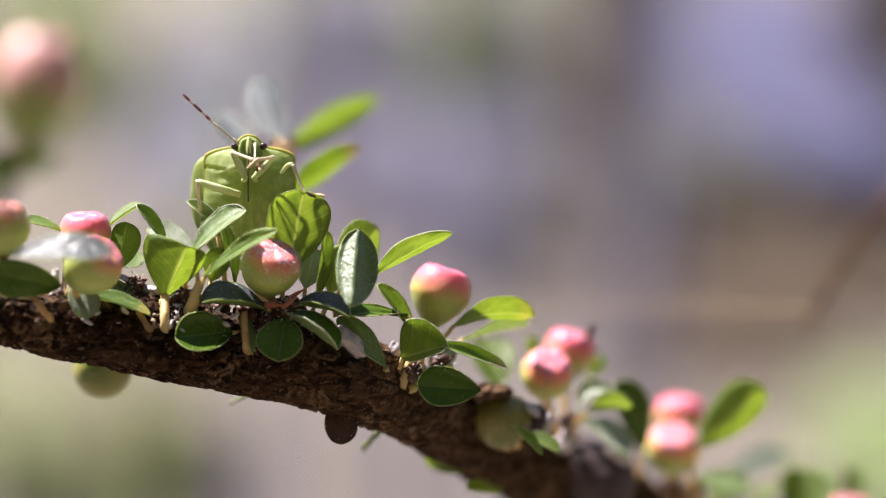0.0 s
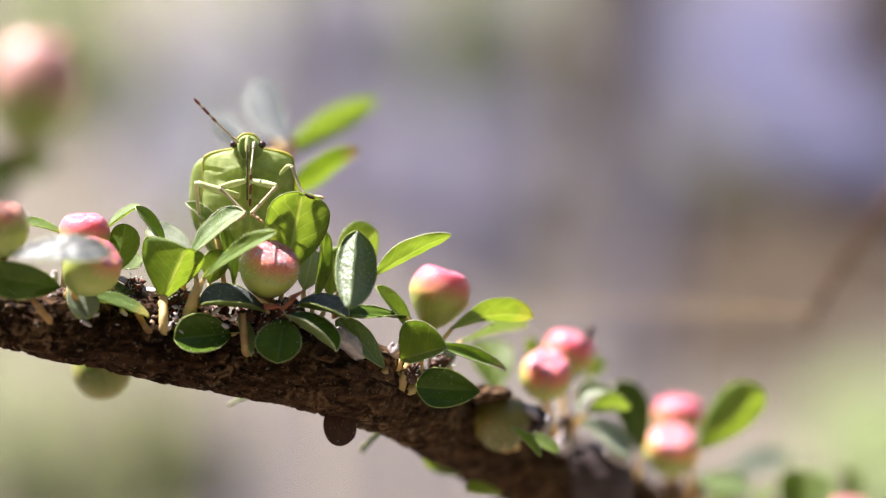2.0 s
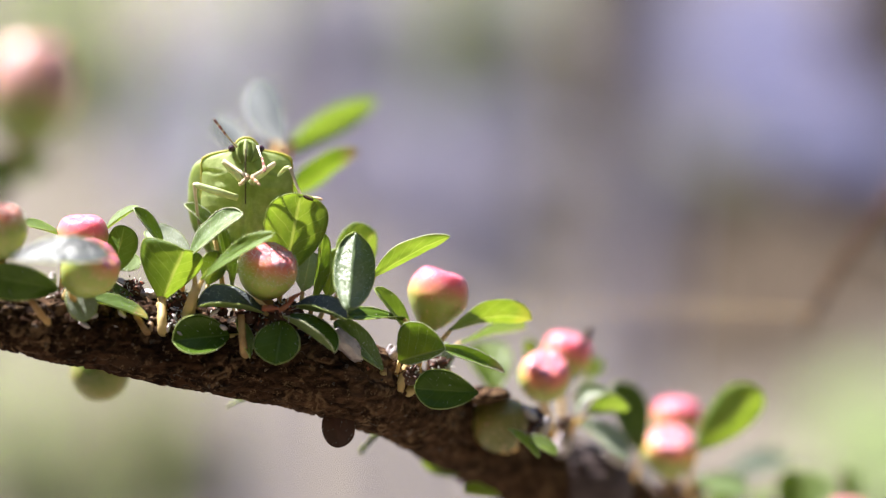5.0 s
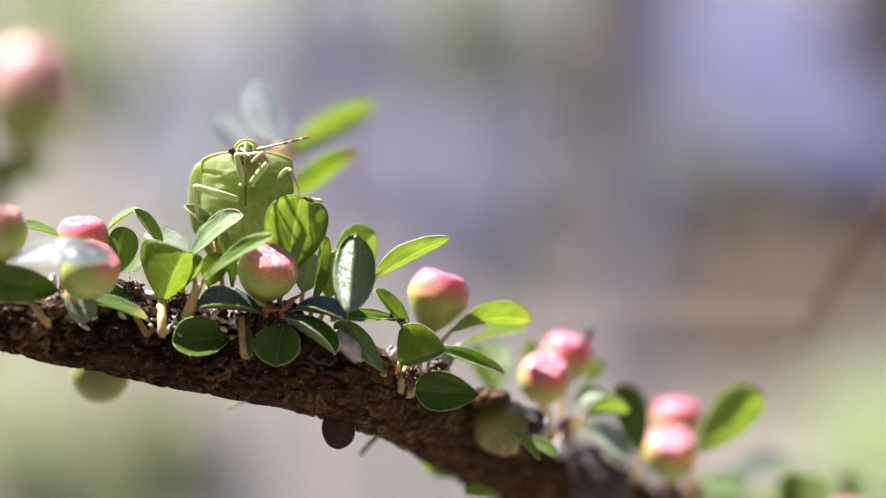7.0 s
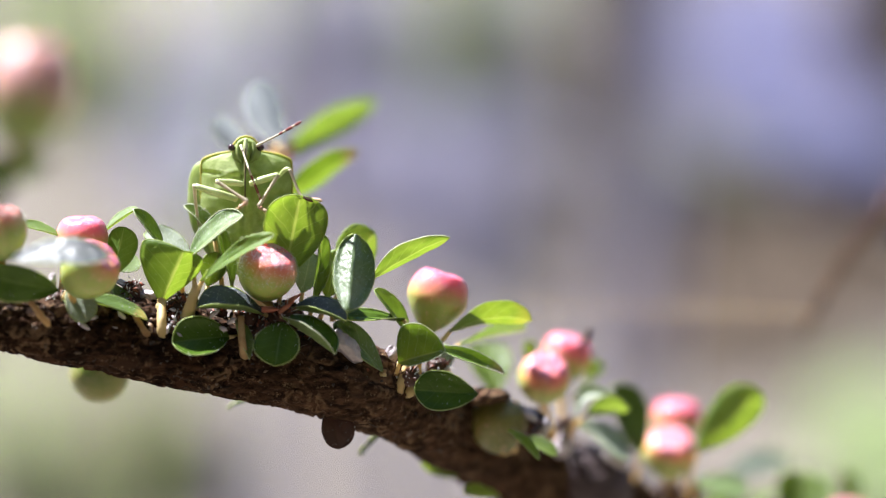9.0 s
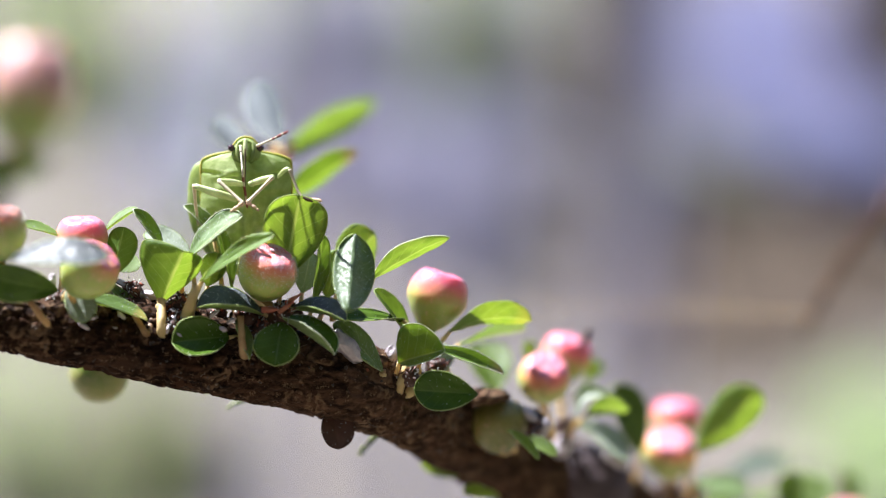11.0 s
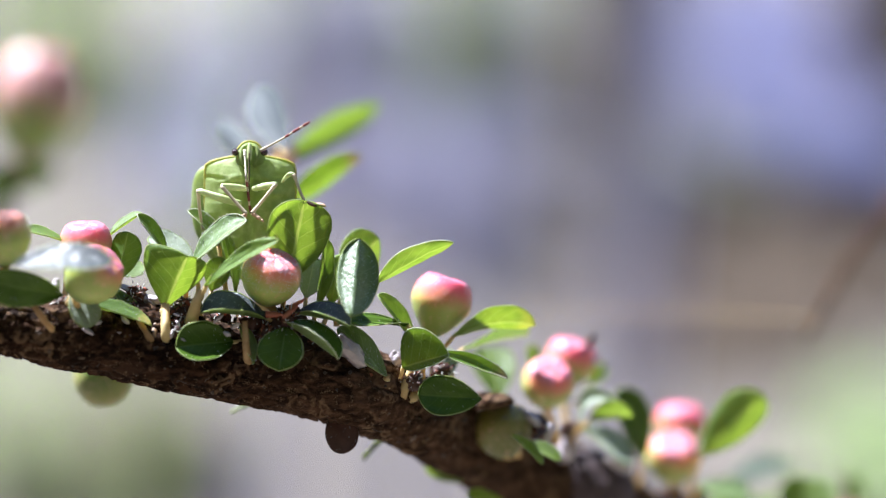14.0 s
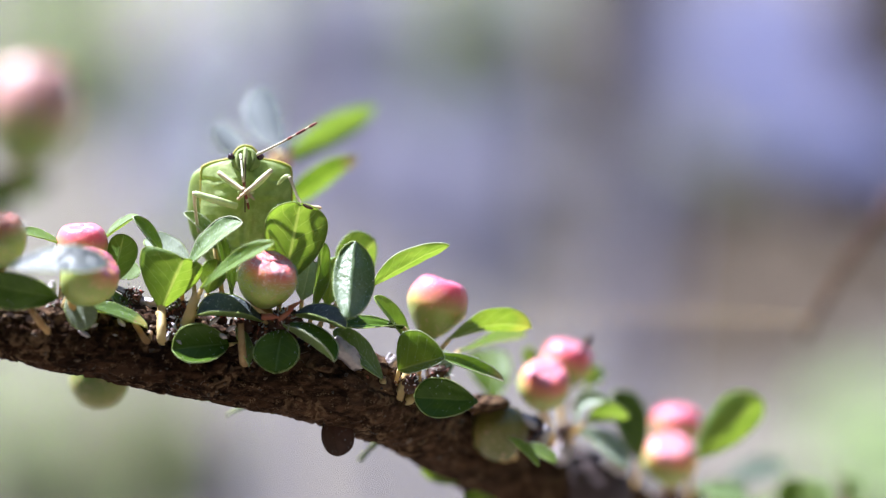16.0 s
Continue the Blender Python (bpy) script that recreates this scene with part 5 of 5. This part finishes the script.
def hedge():
    """A dark hedge added unseen behind and beside the camera, to block sky light."""
    bm = bmesh.new()
    rows = []
    for k in range(61):
        a = math.pi * (0.92 + 1.16 * k / 60)
        row = []
        for z in (-0.05, 0.3, 0.7, 1.1, 1.5, 1.8):
            r = 1.9 + 0.18 * noise.noise(Vector((math.cos(a) * 4, math.sin(a) * 4, z * 3)))
            row.append(bm.verts.new((r * math.cos(a), r * math.sin(a) * 0.9, z)))
        for z in (1.9, 1.0, -0.05):
            row.append(bm.verts.new((2.4 * math.cos(a), 2.2 * math.sin(a), z)))
        rows.append(row)
    for a, b in zip(rows, rows[1:]):
        for i in range(8):
            bm.faces.new((a[i], a[i + 1], b[i + 1], b[i]))
    part("hedge", bm, "hedge", None)
    rnd = random.Random(41)
    verts, faces = [], []
    for _ in range(9000):
        a, z = math.pi * rnd.uniform(0.92, 2.08), rnd.uniform(0.0, 1.85)
        r = 1.9 + 0.18 * noise.noise(Vector((math.cos(a) * 4, math.sin(a) * 4, z * 3))) + (0.0 if rnd.random() < 0.6 else 0.5) + rnd.gauss(0, 0.02)
        p = Vector((r * math.cos(a), r * math.sin(a) * 0.9, z))
        q = Euler((rnd.uniform(-1.2, 1.2), rnd.uniform(-1.2, 1.2), rnd.uniform(0, 6.28))).to_matrix()
        s, k = rnd.uniform(0.02, 0.045), len(verts)
        verts += [p + q @ (Vector(v) * s) for v in ((0, -1, 0), (0.5, 0, 0.15), (0, 1, -0.1), (-0.5, 0, 0.15))]
        faces += [(k, k + 1, k + 2), (k, k + 2, k + 3)]
    me = bpy.data.meshes.new("foliage")
    me.from_pydata(verts, [], faces)
    me.materials.append(M["hedge"])
    leaves = new("foliage", me)
    leaves.parent = bpy.data.objects["hedge"]
    tagged(leaves, kind="stuff")
    tagged(bpy.data.objects["hedge"], "unseen dark green hedge added behind the camera to block sky light", "hedge", kind="structure")


hedge()


def grass(label, centre, count, spread, mat, seed):
    """A loose tuft of tall thin stalks on the bank."""
    rnd = random.Random(seed)
    tuft = thing("grass_tuft", (centre[0], centre[1], land(centre[0], centre[1])), label, "grass", "tall grass")
    for k in range(count):
        x, y = rnd.uniform(-spread, spread), rnd.uniform(-0.08, 0.08)
        z = land(centre[0] + x, centre[1] + y) - land(centre[0], centre[1])
        lean, tall, w = rnd.gauss(0.05, 0.06), rnd.uniform(0.3, 0.55), rnd.uniform(0.0012, 0.0026)
        line = spline([(x, y, z - 0.01, w), (x + lean * tall * 0.4, y, z + tall * 0.5, w * 0.9), (x + lean * tall * 1.3, y, z + tall, w * 0.25)], 4)
        part("stalk", tube(bmesh.new(), line, 6), mat, tuft)
    return tuft


STALKS = "tall thin grass stalks" + FAR
grass(STALKS, (-0.13, 0.72, 0), 9, 0.035, "green_leaf", 21)
grass(STALKS, (-0.045, 0.80, 0), 9, 0.04, "grey_leaf", 22)
grass(STALKS, (0.008, 0.85, 0), 4, 0.02, "grey_leaf", 23)
grass(STALKS, (0.065, 0.90, 0), 6, 0.02, "grey_leaf", 24)


def post(label, base, radius, height, seed):
    t = thing("sapling", (base[0], base[1], land(base[0], base[1]) - 0.05), label, "sapling")
    line = spline([(0, 0, 0, radius * 1.2), (0.005, 0, height * 0.3, radius), (-0.006, 0.004, height * 0.7, radius * 0.85), (0, 0, height, radius * 0.6)], 8)
    part("trunk", tube(bmesh.new(), line, 14, lambda p, n: 0.12 * radius * noise.noise(p * 40)), "trunk", t)
    crown = foliage("crown", "", "", (0, 0, height), (0.12, 0.12, 0.10), 900, 0.012, "olive_leaf", seed)
    crown.parent = t
    return t


post("slim brown sapling stem" + FAR, (0.074, 1.158, 0.409), 0.020, 0.75, 11)
post("slim brown sapling stem" + FAR, (0.196, 1.216, 0.446), 0.020, 0.8, 12)

twig = thing("bare_twig", (0, 0, HEIGHT), "thin dark bare twig behind the branch, out of focus", "twig")
part("stem", mm_tube([(150, 120, -352, 1.6), (140, 110, -150, 1.3), (100, 80, 10, 0.9), (62.10, 81.78, 15.97, 0.75), (46.49, 68.97, 2.21, 0.65), (39.57, 61.94, -7.18, 0.4), (38.62, 61.46, -8.98, 0.15)], 8, 8), "bark", twig)
part("side_stem", mm_tube([(*(39.96, 62.13, -6.58), 0.06), (*(28.96, 72.90, -6.34), 0.05), (*(16.92, 81.64, -6.36), 0.05), (*(6.20, 87.55, -5.75), 0.03)], 6, 8), "stalk", twig, "pale dry side stem")


def aim(a, b):
    """The pose of a rod that starts at a and points to b (mm in the insect's space)."""
    way = Vector(b) - Vector(a)
    return Matrix.Translation(Vector(a) * MM) @ way.to_track_quat("Z", "Y").to_matrix().to_4x4()


def reach(a, x, z, length, nearer=1):
    """The point at that length from a that shows at x, z, on the near side of a (or the far side, with -1)."""
    dx, dz = x - a.x, z - a.z
    flat = math.hypot(dx, dz)
    if flat >= length * 0.995:
        k = length * 0.995 / flat
        dx, dz, flat = dx * k, dz * k, length * 0.995
    return Vector((a.x + dx, a.y - nearer * math.sqrt(length * length - flat * flat), a.z + dz))


def motions():
    """The insect draws each antenna in turn through its forelegs; the near twig sways."""
    # seconds, then x, z of: where the feet meet, one knee, the other knee, tip of one antenna, tip of the other
    stroke_a = [(0, 0.85, 1.74, -1.41, 2.57, 2.64, 2.45, 0.91, 0.25, -5.81, 7.69),
                (0.2, 0.68, 1.26, -1.70, 2.15, 2.46, 2.33, 0.56, 0.07, -5.75, 7.69),
                (0.5, 0.26, 0.25, -1.94, 1.74, 2.46, 1.86, 0.38, -1.24, -5.75, 7.99),
                (0.7, 0.32, -0.77, -2.12, 1.08, 2.52, 1.20, 0.32, -2.13, -5.81, 8.04),
                (1, 0.32, -1.55, -2.00, 0.66, 2.64, 0.78, 0.32, -2.20, -5.81, 8.10),
                (1.3, 0.36, -1.98, -2.14, 0.23, 2.74, 0.40, 0.30, -2.27, -5.71, 8.08),
                (1.5, 0.33, -2.36, -2.23, 0.14, 2.60, 0.32, 0.33, -2.36, -5.80, 8.05),
                (1.7, 0.28, -2.69, -2.27, -0.19, 2.73, -0.01, 0.28, -2.39, -5.67, 8.15)]
    stroke_b = [(2, 0.24, -2.93, -2.32, -0.49, 2.74, -0.37, 0.24, -2.16, -4.46, 7.30),
                (2.3, 0.39, -3.23, -2.23, -0.67, 2.89, -0.55, 0.39, -1.45, -2.23, 5.10),
                (2.5, 0.41, 1.11, -1.85, 2.60, 3.27, 2.48, 0.41, -0.85, -3.58, 5.76),
                (2.8, 0.54, 2.25, -1.96, 3.20, 2.68, 2.72, 0.54, -0.67, -4.94, 7.19),
                (3, 1.20, 2.19, -1.24, 3.08, 2.93, 2.48, 0.97, 0.04, -5.46, 7.78),
                (3.3, 1.46, 1.78, -1.04, 2.49, 3.42, 2.31, 1.70, -0.19, -5.39, 8.20),
                (3.5, 1.41, 1.24, -1.33, 2.14, 3.20, 2.20, 1.59, -0.66, -5.31, 8.56),
                (3.7, 1.25, 0.66, -1.60, 1.74, 2.98, 1.74, 1.37, -1.24, -5.23, 8.70)]
    stroke_c = [(4, 1.05, -0.62, -1.57, 1.16, 3.07, 1.34, 1.10, -1.93, -4.91, 8.84),
                (4.2, 0.75, -1.20, -1.75, 0.76, 3.48, 1.18, 0.81, -2.09, -4.49, 8.44),
                (4.6, 0.50, -2.54, -2.05, -0.04, 2.89, 0.14, 0.50, -2.24, -3.90, 8.06),
                (4.9, 0.50, -0.25, -1.88, 1.53, 3.00, 1.65, 1.40, -0.25, -3.07, 6.30),
                (5.2, 0.80, 1.56, -1.88, 2.63, 2.88, 2.45, 3.77, 2.75, -0.99, 3.94),
                (5.5, 0.80, 2.30, -2.00, 3.07, 2.64, 2.77, 4.78, 3.61, 0.50, 2.18),
                (6.3, 0.49, 2.84, -2.37, 3.07, 2.57, 2.72, 5.55, 3.91, 1.86, -0.02),
                (6.5, 1.38, 2.55, -2.01, 3.57, 2.39, 2.55, 5.91, 4.76, 2.04, 0.29)]
    stroke_d = [(6.7, 0.91, 3.04, -1.89, 3.46, 2.57, 3.16, 5.97, 4.89, 1.80, 1.08),
                (7, 1.50, 2.76, -1.00, 3.47, 2.99, 3.17, 5.85, 4.19, 1.50, 1.69),
                (7.2, 1.80, 2.16, -1.17, 3.17, 3.35, 2.99, 5.73, 4.06, 2.46, 1.20),
                (7.5, 1.39, 1.49, -1.29, 2.62, 2.94, 2.45, 5.56, 4.23, 1.99, 0.18),
                (7.7, 1.23, 0.90, -1.27, 2.15, 2.95, 2.04, 5.39, 4.54, 1.52, -0.82),
                (8, 0.71, -0.52, -1.61, 1.27, 2.79, 1.39, 4.82, 4.66, 0.95, -1.59),
                (8.2, 0.47, -1.47, -1.86, 0.49, 2.85, 0.91, 4.57, 4.66, 0.53, -1.89),
                (8.5, 0.52, -2.19, -1.98, 0.19, 2.84, 0.49, 4.57, 4.77, 0.52, -2.19)]
    stroke_e = [(8.7, 0.29, -2.67, -2.10, -0.41, 2.90, -0.11, 4.51, 4.89, 0.29, -2.38),
                (9, 1.12, -1.91, -2.45, 0.29, 3.51, 1.07, 5.17, 5.47, 1.54, -1.73),
                (9.2, 0.41, 2.26, -2.03, 3.27, 2.61, 2.97, 5.83, 5.71, 0.89, -0.60),
                (9.6, 1.01, 2.38, -1.37, 3.21, 2.92, 2.98, 5.71, 5.24, 1.49, 0.77),
                (10.2, 1.13, 0.96, -1.37, 2.27, 2.98, 2.15, 5.30, 4.89, 1.49, -0.59),
                (10.8, 0.42, -1.06, -1.84, 0.72, 2.69, 1.02, 4.47, 4.65, 0.54, -1.90),
                (11.3, -0.05, -2.37, -2.55, 0.01, 2.45, 0.31, 3.76, 4.66, -0.05, -2.19),
                (11.5, 0.07, -2.66, -2.43, -0.16, 2.45, 0.13, 4.00, 5.02, 0.07, -2.37)]
    stroke_f = [(11.7, 0.05, -2.81, -2.33, -0.25, 2.61, 0.05, 4.22, 5.29, 0.05, -1.14),
                (12, 0.20, 0.87, -2.48, 2.36, 2.88, 2.48, 5.55, 5.21, 0.61, -1.10),
                (12.2, 0.42, 1.87, -2.08, 2.95, 2.68, 2.77, 5.78, 5.03, 1.02, -0.63),
                (12.5, 0.61, 2.52, -2.07, 3.41, 2.39, 2.64, 6.32, 5.61, 1.08, 0.08),
                (12.7, 0.62, 2.66, -1.47, 3.13, 2.40, 3.37, 6.27, 5.22, 1.21, 1.59),
                (13, 0.63, 1.79, -1.63, 2.69, 2.71, 2.57, 6.28, 5.25, 0.92, 0.60),
                (13.2, 0.48, 0.61, -1.66, 2.10, 2.38, 1.98, 5.96, 5.49, 1.02, -0.58),
                (13.5, 0.26, -1.04, -2.00, 1.10, 2.40, 1.22, 5.85, 5.68, 0.26, -1.58)]
    stroke_g = [(13.7, 0.17, -1.64, -2.15, 0.44, 2.50, 0.80, 5.59, 5.80, 0.17, -1.94),
                (14, 0.13, -2.24, -2.31, 0.32, 2.52, 0.49, 5.55, 5.91, 0.13, -2.06),
                (14.2, 0.10, -2.48, -2.40, 0.08, 2.54, 0.38, 5.52, 5.97, 0.10, -2.12),
                (14.5, 0.20, -2.63, -2.30, -0.13, 2.76, 0.11, 5.62, 6.30, 0.20, -2.27),
                (14.7, 0.92, -2.16, -2.65, 0.05, 3.06, 0.34, 6.28, 6.47, 0.92, -1.38),
                (15, 0.42, 1.32, -2.38, 2.99, 2.80, 2.87, 6.61, 5.73, 1.01, -1.18),
                (15.2, 0.42, 1.59, -1.97, 3.07, 2.56, 3.07, 6.78, 6.53, 0.77, -1.09),
                (15.5, 0.17, 1.78, -1.91, 2.91, 2.20, 2.91, 6.78, 6.48, 0.29, -0.37)]
    stroke_h = [(15.8, 0.20, 1.12, -2.24, 2.49, 2.40, 2.55, 6.56, 6.18, 0.26, -0.78),
                (16, 0.25, 0.11, -2.31, 1.78, 2.39, 1.95, 6.50, 6.12, 0.31, -1.50)]
    strokes = stroke_a + stroke_b + stroke_c + stroke_d + stroke_e + stroke_f + stroke_g + stroke_h
    paths = {ob: [] for ob in (*foreleg_one, *foreleg_two, *antenna_one, *antenna_two, head)}
    for t, cx, cz, ax, az, bx, bz, px, pz, qx, qz in strokes:
        for s, legs, kx, kz in ((-1, foreleg_one, ax, az), (1, foreleg_two, bx, bz)):
            coxa = Vector((0.12 + s * 0.30, -1.1, 0.1))
            knee = reach(coxa, kx, kz, FEMUR)
            foot = reach(knee, cx + s * 0.16, cz, TIBIA)
            paths[legs[0]].append((t, aim(coxa, knee)))
            paths[legs[1]].append((t, aim(knee, foot)))
            toe = foot + Vector((-s * 0.5, -0.25, -0.45)) if cz > 0 else foot + Vector((s * 0.7, -0.15, -0.5))
            paths[legs[2]].append((t, aim(foot, toe)))
        lift = 0.30 * min(max((1.5 - cz) / 3.5, 0.0), 1.0)
        paths[head].append((t, pose(0, 0.9 * MM, (2.3 + lift) * MM)))
        for s, feeler, tx, tz in ((1, antenna_one, px, pz), (-1, antenna_two, qx, qz)):
            groomed = t < 4.7 if s == 1 else t > 5.6
            root = Vector((0.10 + s * (0.5 if groomed else 0.95), -0.5 if groomed else -0.1, 3.25 + lift))
            elbow = reach(root, root.x + (tx - root.x) * 0.47, root.z + (tz - root.z) * (0.46 if groomed else 0.44), NEARER)
            end = reach(elbow, tx, tz, FARTHER, -1 if groomed else 1)
            paths[feeler[0]].append((t, aim(root, elbow)))
            paths[feeler[1]].append((t, aim(elbow, end)))
    for ob, rows in paths.items():
        walk(ob, rows)
    walk(near_twig, [(t, pose(x * MM, 0, HEIGHT + z * MM)) for t, x, z in (
        (0, 0, 0), (2, -0.03, -0.08), (4, -0.08, -0.08), (6.5, -0.22, -0.20), (9, -0.26, -0.08), (11.5, -0.20, -0.02), (12, -0.18, 0),
        (12.5, -0.12, 0), (13.5, -0.08, -0.20), (14.5, -0.03, -0.40), (15, -0.06, -0.87), (16, -0.10, -0.83))])


motions()
